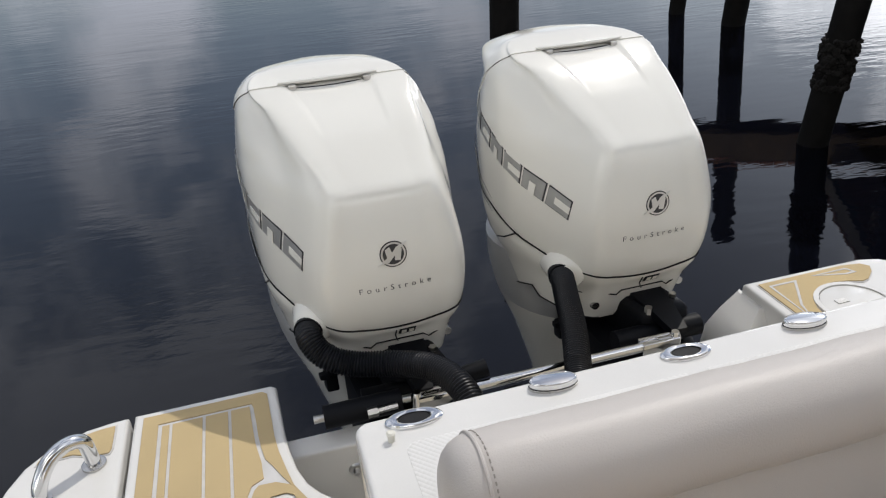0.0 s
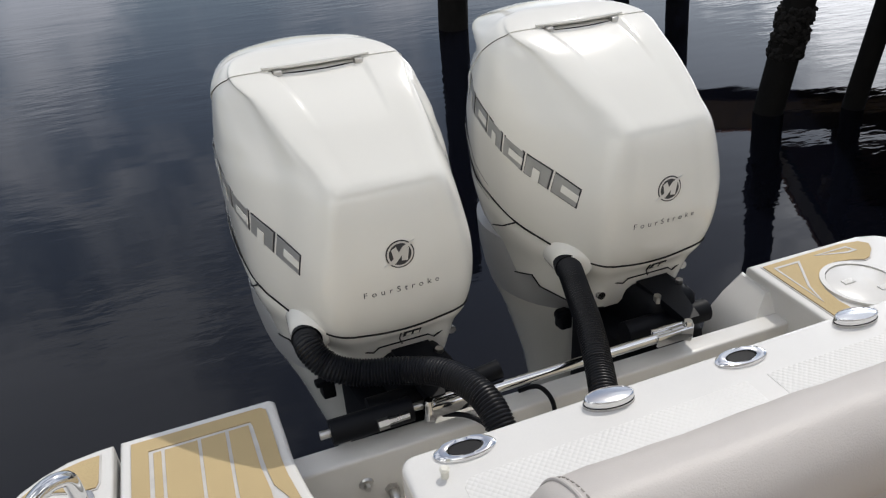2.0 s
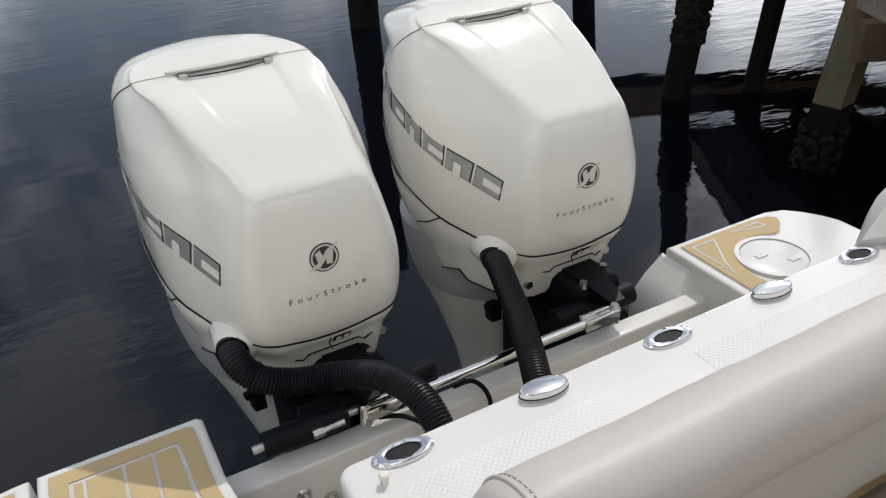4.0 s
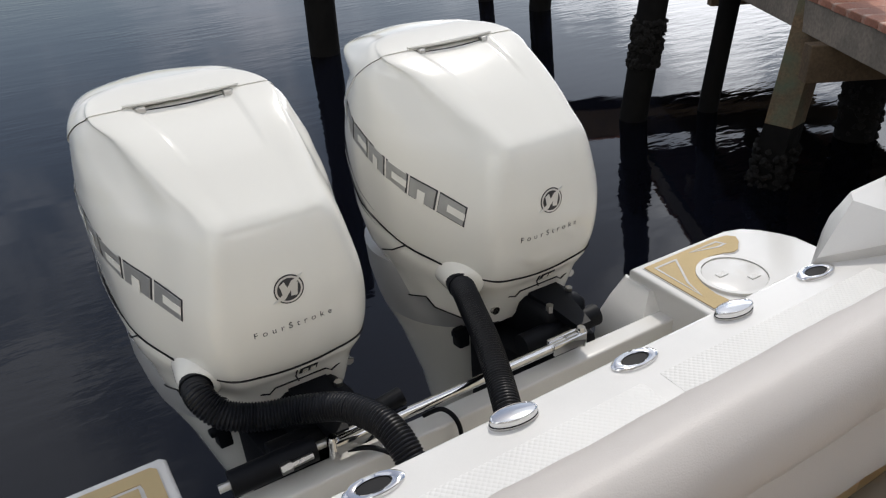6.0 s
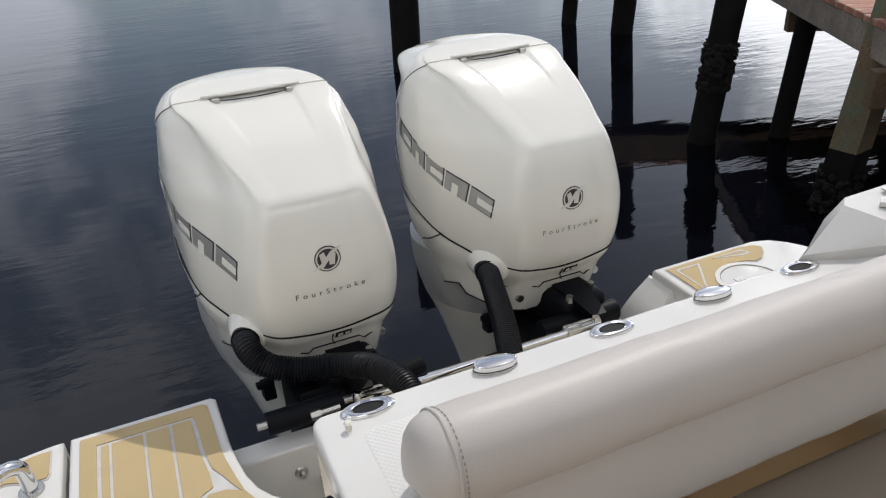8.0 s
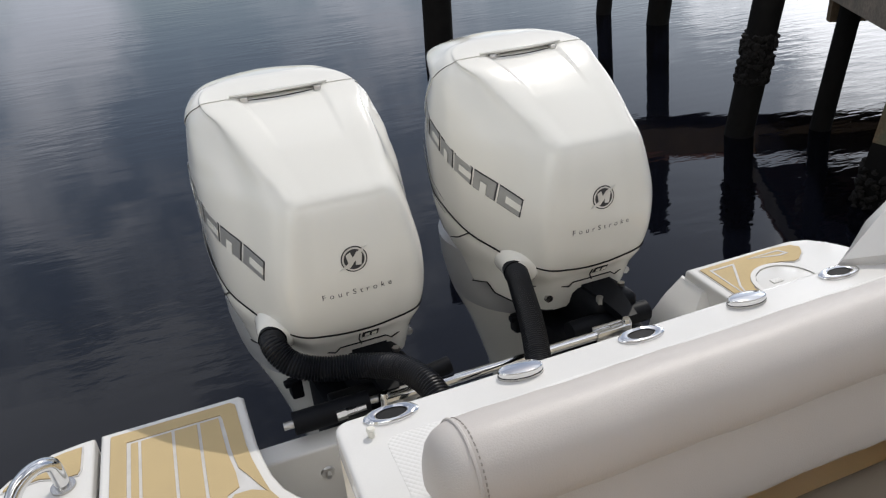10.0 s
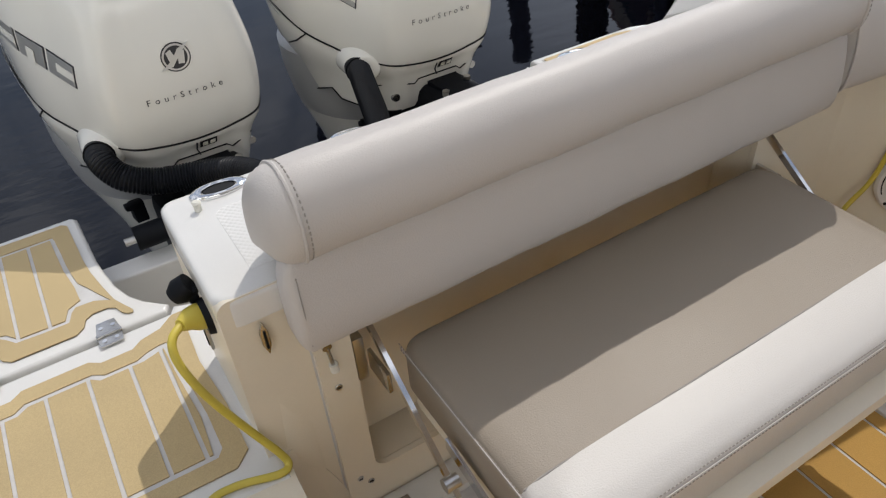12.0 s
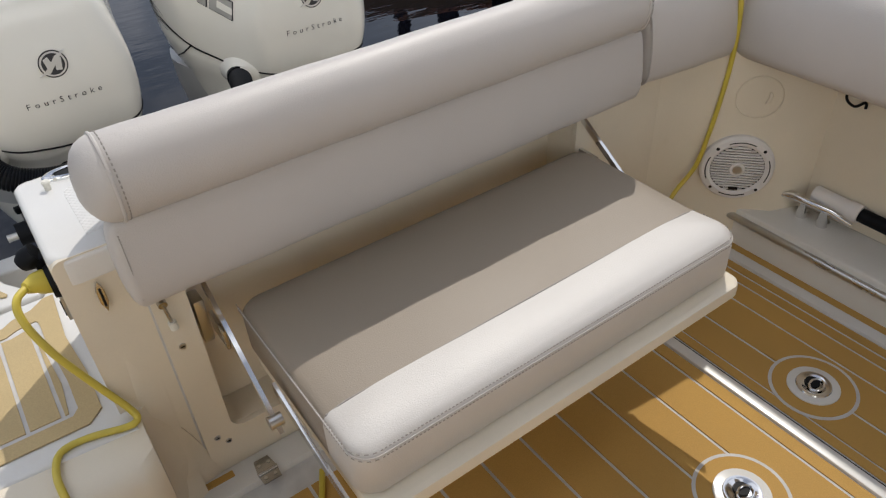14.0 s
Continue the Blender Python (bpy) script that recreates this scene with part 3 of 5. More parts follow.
part("pad", prism(inset(tp, 0.004), 0.299, 0.305), PAD_FADED, sbox, smooth=False)
part("groove_bed", prism(tp, 0.297, 0.302), GROOVE, sbox, smooth=False)
for tri in ([(1.452, 1.515), (1.452, 1.33), (1.475, 1.40), (1.515, 1.465), (1.545, 1.515)], [(1.60, 1.518), (1.70, 1.488), (1.735, 1.49), (1.72, 1.52)]):
    part("groove", ring_prism(tri, inset(tri, 0.007), 0.300, 0.3062), GROOVE, sbox, smooth=False)
hatch = thing("round_hatch", (1.611, 1.355, 0.30), "round white screw-in inspection hatch on stern", "hatch")
part("rim", ring_prism(arc(1.611, 1.355, 0.108, 0, 350, 35), arc(1.611, 1.355, 0.094, 0, 350, 35), 0.299, 0.309), GEL, hatch)
part("cover", disc((1.611, 1.355, 0.298), 0.092, 0.008, 36, 0.003), GEL, hatch)
for dx, dy in ((-0.03, 0.02), (0.035, -0.04)):
    part("finger_grip", box((1.611 + dx - 0.018, 1.355 + dy - 0.01, 0.305), (1.611 + dx + 0.018, 1.355 + dy + 0.01, 0.309), 0.003), NONSKID, hatch)
# flared moulding on the inner face of the stern quarter
rings = [[(1.405, y0, z), (1.405 - d, y0 + 0.01, z), (1.405 - d, y1 - 0.01, z), (1.405, y1, z)] for z, d, y0, y1 in ((-0.1, 0.13, 1.37, 1.58), (0.10, 0.125, 1.38, 1.58), (0.17, 0.105, 1.40, 1.59), (0.22, 0.06, 1.43, 1.59), (0.27, 0.012, 1.46, 1.58))]
part("flare", loft(rings), GEL, sbox)

# raised gunwale with tinted hatch
gun_rings = [
    [(1.275, 0.945, 0.655), (1.50, 0.855, 0.655), (2.10, 0.70, 0.655), (2.10, 1.02, 0.655), (1.42, 1.02, 0.655)],
    [(1.285, 0.940, 0.672), (1.50, 0.850, 0.690), (2.10, 0.69, 0.715), (2.10, 1.01, 0.715), (1.42, 1.01, 0.700)],
    [(1.425, 0.972, 0.748), (1.505, 0.852, 0.716), (2.10, 0.68, 0.735), (2.10, 1.00, 0.765), (1.46, 1.00, 0.748)],
]
gun = tagged(link("gunwale", loft(gun_rings), GEL, sharp=25), "white raised gunwale corner beside the transom", "gunwale", kind="structure")
gl = thing("deck_window", (1.62, 0.92, 0.74), "tinted glass hatch with steel hinges on gunwale", "hatch")
bm = prism([(1.50, 0.942), (1.52, 0.925), (1.90, 0.80), (1.90, 0.955), (1.53, 0.962)], 0.0, 0.012, 0.004)
bm.transform(Matrix.Translation((0, 0, 0.738)))
part("frame", bm, GEL, gl)
bm = prism([(1.515, 0.938), (1.535, 0.927), (1.88, 0.82), (1.88, 0.945), (1.54, 0.951)], 0.0, 0.005)
bm.transform(Matrix.Translation((0, 0, 0.751)))
part("pane", bm, GLASS, gl)
for x in (1.555, 1.66):
    h = part("hinge_plate", box((x, 0.955, 0.752), (x + 0.05, 0.985, 0.757), 0.002), STEEL, gl)
    part("hinge_pin", tube([(x, 0.968, 0.761), (x + 0.05, 0.968, 0.761)], 0.005, 10), CHROME, h)


# ---- outboards ----
# half outlines by height: front, corner ridge, shoulder, widest point, back corner, back; y from the front face
LEVELS = (
    (0.360, 1.600, 0.145, 1.612, 0.192, 1.692, 0.242, 1.850, 0.178, 2.040, 2.110),
    (0.420, 1.568, 0.167, 1.588, 0.213, 1.672, 0.260, 1.850, 0.198, 2.100, 2.180),
    (0.500, 1.550, 0.175, 1.571, 0.219, 1.657, 0.270, 1.850, 0.208, 2.150, 2.230),
    (0.600, 1.545, 0.172, 1.565, 0.216, 1.652, 0.272, 1.850, 0.210, 2.180, 2.270),
    (0.700, 1.556, 0.155, 1.573, 0.206, 1.667, 0.273, 1.860, 0.208, 2.190, 2.280),
    (0.765, 1.568, 0.140, 1.583, 0.196, 1.682, 0.269, 1.870, 0.203, 2.180, 2.270),
    (0.792, 1.580, 0.134, 1.596, 0.190, 1.692, 0.266, 1.880, 0.200, 2.180, 2.270),
    (0.815, 1.610, 0.137, 1.625, 0.190, 1.716, 0.262, 1.890, 0.198, 2.170, 2.260),
    (0.850, 1.660, 0.150, 1.674, 0.190, 1.752, 0.257, 1.900, 0.193, 2.160, 2.250),
    (0.900, 1.740, 0.166, 1.752, 0.193, 1.812, 0.247, 1.930, 0.183, 2.140, 2.230),
    (0.940, 1.815, 0.178, 1.826, 0.196, 1.868, 0.233, 1.950, 0.173, 2.200, 2.290),
    (0.966, 1.885, 0.196, 1.893, 0.205, 1.926, 0.210, 1.980, 0.158, 2.150, 2.230),
    (0.984, 1.945, 0.182, 1.952, 0.187, 1.976, 0.180, 2.010, 0.138, 2.100, 2.160),
    (0.994, 1.985, 0.150, 1.992, 0.153, 2.006, 0.144, 2.020, 0.108, 2.070, 2.110),
    (1.000, 2.015, 0.090, 2.019, 0.092, 2.030, 0.082, 2.025, 0.058, 2.035, 2.055),
)
HEIGHTS = np.array([r[0] for r in LEVELS])
VALS = np.array([r[1:] for r in LEVELS])


def level(z):
    """The shape numbers at a height, smoothly between the levels."""
    i = int(np.clip(np.searchsorted(HEIGHTS, z) - 1, 0, len(HEIGHTS) - 2))
    h = HEIGHTS[i + 1] - HEIGHTS[i]
    t = float(np.clip((z - HEIGHTS[i]) / h, 0, 1))
    m0 = (VALS[min(i + 1, len(HEIGHTS) - 1)] - VALS[max(i - 1, 0)]) / (HEIGHTS[min(i + 1, len(HEIGHTS) - 1)] - HEIGHTS[max(i - 1, 0)])
    m1 = (VALS[min(i + 2, len(HEIGHTS) - 1)] - VALS[i]) / (HEIGHTS[min(i + 2, len(HEIGHTS) - 1)] - HEIGHTS[i])
    return (2 * t**3 - 3 * t**2 + 1) * VALS[i] + (t**3 - 2 * t**2 + t) * h * m0 + (3 * t**2 - 2 * t**3) * VALS[i + 1] + (t**3 - t**2) * h * m1


def cowl_ring(z, grow=0.0, steps=7):
    f, rx, ry, sx, sy, wx, wy, bx_, by, bk = (float(v) for v in level(z))
    g = grow
    half = [(0, f - g), (rx * 0.55, f + (ry - f) * 0.25 - g), (rx, ry - g), (sx + g, sy - g * 0.5), (wx + g, wy), (bx_ + g * 0.7, by + g * 0.7), (0, bk + g)]
    pts = half + [(-x, y) for x, y in half[-2:0:-1]]
    return [(p.x, p.y, z) for p in smooth_line([(x, y, 0) for x, y in pts], steps, closed=True)]


def side_x(y, z, grow=0.0):
    """How far the left side of the cowl lies out at (y, z)."""
    ring = [p for p in cowl_ring(z, grow) if p[0] <= 0]
    best = min(ring, key=lambda p: abs(p[1] - y) - (0.001 if p[0] < -0.2 else 0))
    near = sorted(ring, key=lambda p: abs(p[1] - y))[:6]
    near = [p for p in near if p[0] < -0.12] or [best]
    near.sort(key=lambda p: p[1])
    for a, c in zip(near, near[1:]):
        if a[1] <= y <= c[1] and c[1] > a[1]:
            t = (y - a[1]) / (c[1] - a[1])
            return a[0] + t * (c[0] - a[0])
    return near[0][0]


def front_y(x, z, grow=0.0):
    ring = [p for p in cowl_ring(z, grow) if p[1] < float(level(z)[6])]
    ring.sort(key=lambda p: p[0])
    for a, c in zip(ring, ring[1:]):
        if a[0] <= x <= c[0]:
            t = (x - a[0]) / max(c[0] - a[0], 1e-6)
            return a[1] + t * (c[1] - a[1])
    return ring[0][1]


def on_side(y, z, grow=0.0015):
    return Vector((side_x(y, z, grow), y, z))


def on_front(x, z, grow=0.0015):
    return Vector((x, front_y(x, z, grow), z))


def top_z(x, y):
    """The height of the sloping top at (x, y)."""
    lo, hi = 0.78, 0.999
    for _ in range(24):
        mid = (lo + hi) / 2
        if front_y(x, mid) < y:
            lo = mid
        else:
            hi = mid
    return lo


def patch(points_uv, place, thick=0.0012):
    """A thin decal: an outline in (u, v) laid on a surface by place(u, v, lift)."""
    bm = bmesh.new()
    low = [bm.verts.new(place(u, v, 0.0004)) for u, v in points_uv]
    top = [bm.verts.new(place(u, v, thick)) for u, v in points_uv]
    bm.faces.new(top)
    n = len(low)
    for i in range(n):
        bm.faces.new((low[i], low[(i + 1) % n], top[(i + 1) % n], top[i]))
    return bm


def text_mesh(body, size, spread, place):
    cu = bpy.data.curves.new("lettering", "FONT")
    cu.body, cu.size, cu.space_character, cu.align_x = body, size, spread, "CENTER"
    cu.extrude, cu.resolution_u = 0.0, 3
    ob = bpy.data.objects.new("lettering", cu)
    scene.collection.objects.link(ob)
    me = bpy.data.meshes.new_from_object(ob.evaluated_get(bpy.context.evaluated_depsgraph_get()))
    bpy.data.objects.remove(ob)
    bpy.data.curves.remove(cu)
    bm = bmesh.new()
    bm.from_mesh(me)
    bpy.data.meshes.remove(me)
    for v in bm.verts:
        v.co = place(v.co.x, v.co.y, 0.0012)
    return bm


def outboard(cx, dec, end_fitting):
    eng = thing("outboard_motor", (cx, 1.60, 0.10), "white four-stroke outboard motor with " + dec, "outboard motor", "twin outboards")
    eng.matrix_basis = Matrix.Translation((cx, 0, 0))
    keep = Matrix.Translation((cx, 0, 0))

    def put(name, bm, mat, label="", parent=None, smooth=True, sharp=40):
        for v in bm.verts:
            if v.co.x > 0:
                v.co.x -= 0.10 * v.co.x * min(max((0.85 - v.co.z) / 0.3, 0.0), 1.0) * min(max((v.co.y - 1.58) / 0.2, 0.0), 1.0)
            v.co.x -= 0.175 * min(max(0.0, v.co.y - 1.58), 0.42)
        bm.transform(keep)
        return part(name, bm, mat, parent or eng, label, smooth, sharp)

    zs = list(np.linspace(0.385, 0.76, 22)) + list(np.linspace(0.77, 0.978, 34)) + [0.984, 0.989, 0.993, 0.997, 1.0]
    rings = []
    for z in zs:
        ring = []
        for x, y, h in cowl_ring(float(z), steps=14):
            # scoop that runs down the sloping top from the air intake and fades out
            run = min(max((1.93 - y) / 0.21, 0.0), 1.0)
            half_w = 0.112 - 0.026 * run
            d = 0.0
            if h > 0.80 and y < 1.95:
                e = min(max((half_w + 0.004 - abs(x)) / 0.011, 0.0), 1.0)
                d = 0.008 * e * e * (3 - 2 * e) * (1 - run) ** 0.8
            ring.append((x, y + d * 0.5, h - d * 0.87))
        rings.append(ring)
    cowl = put("cowl", loft(rings), ENGINE, sharp=70)
    # raised lid at the top, behind the air intake
    bm = loft([[(x, y, h + 0.002) for x, y, h in cowl_ring(float(z), 0.0022, steps=12)] for z in list(np.linspace(0.80, 0.978, 26)) + [0.984, 0.989, 0.993, 0.997, 1.0]])
    bmesh.ops.bisect_plane(bm, geom=bm.verts[:] + bm.edges[:] + bm.faces[:], plane_co=(0, 1.918, 0.975), plane_no=Vector((0, 1, 1.3)).normalized(), clear_inner=True)
    rim = [e for e in bm.edges if len(e.link_faces) == 1]
    skirt = bmesh.ops.extrude_edge_only(bm, edges=rim)
    for v in [g for g in skirt["geom"] if isinstance(g, bmesh.types.BMVert)]:
        v.co = Vector((v.co.x * 0.985, v.co.y + 0.003, v.co.z - 0.004))
    put("top_lid", bm, ENGINE, sharp=50)
    seam = []
    for z in np.linspace(0.915, 0.972, 10):
        y = 1.918 - 1.3 * (float(z) - 0.975)
        seam.append(on_side(y, float(z), 0.0016))
    for q in (seam, [Vector((-p.x, p.y, p.z)) for p in seam]):
        put("lid_seam", tube([p + Vector((0, -0.001, 0)) for p in q], 0.0008, 6), SEAM, parent=cowl)
    # air intake slot with two brackets
    bm = bmesh.new()
    rows = []
    for x in np.linspace(-0.104, 0.104, 15):
        y0 = 1.905 - 0.012 * (1 - (x / 0.115) ** 2)
        h = 0.006 * (1 - abs(x / 0.118) ** 4) + 0.001
        z0 = top_z(float(x), y0)
        rows.append([(x, y0 + 0.002, z0 - 0.012), (x, y0 + 0.009, z0 - 0.006 + 0.4 * h), (x, y0 + 0.024, z0 - 0.006 + 0.5 * h), (x, y0 + 0.03, z0 - 0.018)])
    put("air_intake", loft(rows), BLACK, "dark air intake slot", parent=cowl)
    lip = [Vector((x, 1.918 - 0.012 * (1 - (x / 0.13) ** 2), top_z(float(x), 1.912) + 0.008)) for x in np.linspace(-0.13, 0.13, 15)]
    put("intake_lip", tube(lip, [0.003 + 0.003 * (1 - abs(i - 7) / 7.5) for i in range(15)], 10), ENGINE, parent=cowl)
    for sx in (-0.098, 0.098):
        put("bracket", box((sx - 0.010, 1.900, top_z(sx, 1.9) - 0.008), (sx + 0.010, 1.914, top_z(sx, 1.9) + 0.006), 0.003), STEEL, parent=cowl)

    # seam round the foot of the cowl
    side = [(2.19, 0.625), (2.12, 0.585), (2.04, 0.552), (1.92, 0.515), (1.80, 0.482), (1.72, 0.460), (1.67, 0.443)]
    left = [on_side(y, z, 0.002) for y, z in side]
    mid = [on_front(x, 0.398 + 0.9 * x * x, 0.002) for x in np.linspace(-0.20, 0.20, 13)]
    right = [Vector((-p.x, p.y, p.z)) for p in reversed(left)]
    put("cowl_seam", tube(smooth_line(left + mid + right, 3), 0.0026, 6), SEAM, parent=cowl)
    # short panel line on the side
    put("panel_line", tube([on_side(1.80, 0.482, 0.006), on_side(1.86, 0.445, 0.006), on_side(1.93, 0.415, 0.006)], 0.0024, 6), SEAM, parent=cowl)
    # swept stripes
    for (y0, z0), (y1, z1), wd, mat in (((2.12, 0.66), (1.90, 0.512), 0.010, BRAND), ((2.12, 0.632), (1.92, 0.505), 0.006, DARK_DECAL), ((2.11, 0.69), (1.92, 0.55), 0.004, DARK_DECAL)):
        pts, n = [], 10
        for i in range(n + 1):
            t = i / n
            pts.append((y0 + (y1 - y0) * t, z0 + (z1 - z0) * t - 0.02 * math.sin(math.pi * t) + wd * (1 - t)))
        for i in range(n, -1, -1):
            t = i / n
            pts.append((y0 + (y1 - y0) * t, z0 + (z1 - z0) * t - 0.02 * math.sin(math.pi * t)))
        put("stripe", patch(pts, lambda u, v, s: on_side(u, v, s + 0.006)), mat, parent=cowl)
    # brand lettering as plain slanted blocks
    a, c = Vector((2.15, 0.826)), Vector((1.620, 0.610))
    along = (c - a).normalized()
    up = Vector((-along.y, along.x))
    if up.y < 0:
        up = -up
    step = (c - a).length / 7
    def at(q, h):
        return tuple(a + along * (q - 0.014 * h / 0.05) + up * h)

    for i in range(7):
        s0, s1 = i * step + 0.004, (i + 1) * step - 0.008
        mid_ = (s0 + s1) / 2
        edge_ = [(s0 - 0.003, -0.027), (s1 + 0.003, -0.027), (s1 + 0.003, 0.027), (s0 - 0.003, 0.027)]
        face = [(s0, -0.024), (s1, -0.024), (s1, 0.024), (s0, 0.024)]
        gap = [(mid_ - 0.010, -0.027), (mid_ + 0.010, -0.027), (mid_ + 0.010, 0.006), (mid_ - 0.010, 0.006)] if i % 2 else [(mid_ - 0.010, -0.009), (s1 + 0.003, -0.009), (s1 + 0.003, 0.009), (mid_ - 0.010, 0.009)]
        put("brand_edge", patch([at(*p) for p in edge_], lambda u, v, t: on_side(u, v, t), 0.0012), DARK_DECAL, parent=cowl, smooth=False)
        put("brand_block", patch([at(*p) for p in face], lambda u, v, t: on_side(u, v, t + 0.0014), 0.0016), BRAND, parent=cowl, smooth=False)
        put("brand_gap", patch([at(*p) for p in gap], lambda u, v, t: on_side(u, v, t + 0.0030), 0.0016), ENGINE, parent=cowl, smooth=False)
    # round emblem and lettering on the front
    lx, lz = 0.0, 0.628
    ring = [(lx + 0.034 * math.cos(t), lz + 0.034 * math.sin(t)) for t in np.linspace(0, 2 * math.pi, 36, endpoint=False)]
    put("emblem", patch(ring, on_front, 0.0014), DARK_DECAL, "dark round emblem", parent=cowl)
    ring = [(lx + 0.031 * math.cos(t), lz + 0.031 * math.sin(t)) for t in np.linspace(0, 2 * math.pi, 36, endpoint=False)]
    put("emblem_ring", patch(ring, on_front, 0.0018), SILVER, parent=cowl)
    ring = [(lx + 0.0265 * math.cos(t), lz + 0.0265 * math.sin(t)) for t in np.linspace(0, 2 * math.pi, 36, endpoint=False)]
    put("emblem_disc", patch(ring, on_front, 0.0022), DARK_DECAL, parent=cowl)
    for q in ([(-0.040, -0.024), (-0.012, -0.020), (0.010, 0.004), (0.036, 0.028), (0.008, 0.018), (-0.010, -0.004)], [(-0.020, 0.014), (-0.008, 0.020), (-0.002, 0.002), (-0.016, -0.010)], [(0.006, 0.012), (0.022, 0.012), (0.016, -0.018), (0.002, -0.016)]):
        put("emblem_wing", patch([(lx + u, lz + v) for u, v in q], on_front, 0.0026), SILVER, parent=cowl, smooth=False)
    put("lettering", text_mesh("FourStroke", 0.0225, 1.8, lambda u, v, s: on_front(u - 0.003, v + 0.530, s)), DARK_DECAL, "thin black lettering", parent=cowl, smooth=False)

    # lower cowl: from the seam down to a scalloped edge
    def low_edge(x, y):
        if y > 1.76:
            return 0.300 - (y - 1.76) * 0.33
        if x < -0.075:
            e = 0.246
        elif x < -0.045:
            e = 0.246 + (x + 0.075) / 0.03 * 0.062
        elif x < 0.095:
            e = 0.308
        elif x < 0.125:
            e = 0.308 - (x - 0.095) / 0.03 * 0.044
        else:
            e = 0.264
        return e + max(0.0, y - 1.66) * 0.2

    rings = []
    for t in np.linspace(0, 1, 12):
        r = []
        for k, (x, y, _) in enumerate(cowl_ring(0.42)):
            zt = 0.394 + 0.9 * min(abs(x), 0.2) ** 2 + max(0.0, y - 1.64) * 0.27
            zb = low_edge(x, y)
            z = zt + (zb - zt) * float(t)
            px, py, _ = cowl_ring(max(z, 0.36), 0.0045 - 0.0035 * (t < 0.02))[k]
            d = max(0.0, 0.36 - z)
            r.append((px * (1 - 0.9 * d), py + d * 0.25, z))
        rings.append(r)
    low = put("lower_cowl", loft(rings, caps=False), ENGINE, sharp=60)
    inner_low = [[(x * 0.94, y + 0.012 if y < 1.9 else y - 0.02, z) for x, y, z in r] for r in (rings[-1], rings[4])]
    put("lower_cowl_lining", loft([rings[-1]] + inner_low, caps=False), BLACK, parent=low)
    for sx, z0 in ((-0.13, 0.300), (0.150, 0.318)):
        yy = front_y(sx, 0.36) + 0.012
        put("lobe_port", tube([(sx, yy + 0.004, z0), (sx, yy - 0.006, z0)], 0.012, 14), STEEL, parent=low)
    put("foot_seam", tube([on_front(x, z, 0.007) + Vector((0, 0.003, 0)) for x, z in ((-0.17, 0.345), (-0.075, 0.333), (-0.06, 0.345), (0.07, 0.345), (0.085, 0.333), (0.15, 0.352))], 0.0020, 6), SEAM, parent=low)
    bm = patch([(0.000, 0.386), (0.045, 0.386), (0.045, 0.364), (0.000, 0.364)], lambda u, v, s: on_front(u, v, s + 0.0055), 0.002)
    lb = put("warning_label", bm, SEAM, "small black warning label", parent=low, smooth=False)
    for u in (0.006, 0.026):
        put("label_mark", patch([(u, 0.381), (u + 0.013, 0.381), (u + 0.013, 0.369), (u, 0.369)], lambda p, q, s: on_front(p, q, s + 0.0085), 0.002), LABEL_W, parent=lb, smooth=False)
    put("tether", tube([on_front(-0.008, 0.384, 0.006), on_front(-0.009, 0.362, 0.008), on_front(-0.004, 0.345, 0.010)], 0.0018, 6), SEAM, parent=low)

    rr = [p for p in rings[-1] if p[0] < -0.10 and p[1] < 2.12]
    rr.sort(key=lambda p: p[1])
    put("edge_line", tube([Vector(p) + Vector((-0.002, 0, 0.002)) for p in rr], 0.0024, 6), SEAM, parent=low)
    # moulded boot from which the rigging hose leaves
    boot = smooth_line([(-0.115, 1.90, 0.43), (-0.145, 1.78, 0.424), (-0.178, 1.69, 0.419), (-0.206, 1.635, 0.418), (-0.218, 1.610, 0.418)], 6)
    bm = tube(boot, [0.0345 + 0.058 * (1 - i / (len(boot) - 1)) ** 0.9 for i in range(len(boot))], 24)
    put("hose_boot", bm, ENGINE, parent=low, sharp=70)
    # grey band and leg
    leg_prof = ((0.375, 0.250, 1.70, 2.24), (0.30, 0.250, 1.71, 2.22), (0.22, 0.238, 1.72, 2.19), (0.17, 0.225, 1.73, 2.17), (0.05, 0.180, 1.745, 2.13), (-0.15, 0.125, 1.77, 2.08), (-0.40, 0.080, 1.80, 2.05), (-0.80, 0.060, 1.82, 2.02))

    def leg_ring(z, w, y0, y1):
        return [(w * math.copysign(abs(math.cos(t)) ** 0.75, math.cos(t)), (y0 + y1) / 2 + (y1 - y0) / 2 * math.sin(t), z) for t in np.linspace(0, 2 * math.pi, 36, endpoint=False)]

    put("grey_band", loft([leg_ring(*p) for p in leg_prof[:4]]), GREY_PAINT, "grey painted band")
    leg = put("leg", loft([leg_ring(z, w - 0.001, a0, a1) for z, w, a0, a1 in leg_prof[3:]]), ENGINE)
    for z, y in ((0.02, 1.80), (-0.03, 1.85)):
        put("leg_plug", tube([(-0.11, y, z), (-0.085, y, z)], 0.011, 12), LABEL_W, parent=leg)
    put("cable_clip", box((-0.185, 1.70, 0.14), (-0.150, 1.735, 0.20), 0.006), BLACK, parent=leg)
    put("cable_clip", box((-0.200, 1.70, 0.185), (-0.150, 1.72, 0.205), 0.005), BLACK, parent=leg)
    # mount
    mt = put("mount_bracket", box((-0.13, 1.48, -0.20), (0.13, 1.74, 0.20), 0.03), BLACK, "black clamp bracket")
    put("pivot_head", box((-0.05, 1.50, 0.16), (0.11, 1.74, 0.315), 0.04, 3), BLACK, parent=mt)
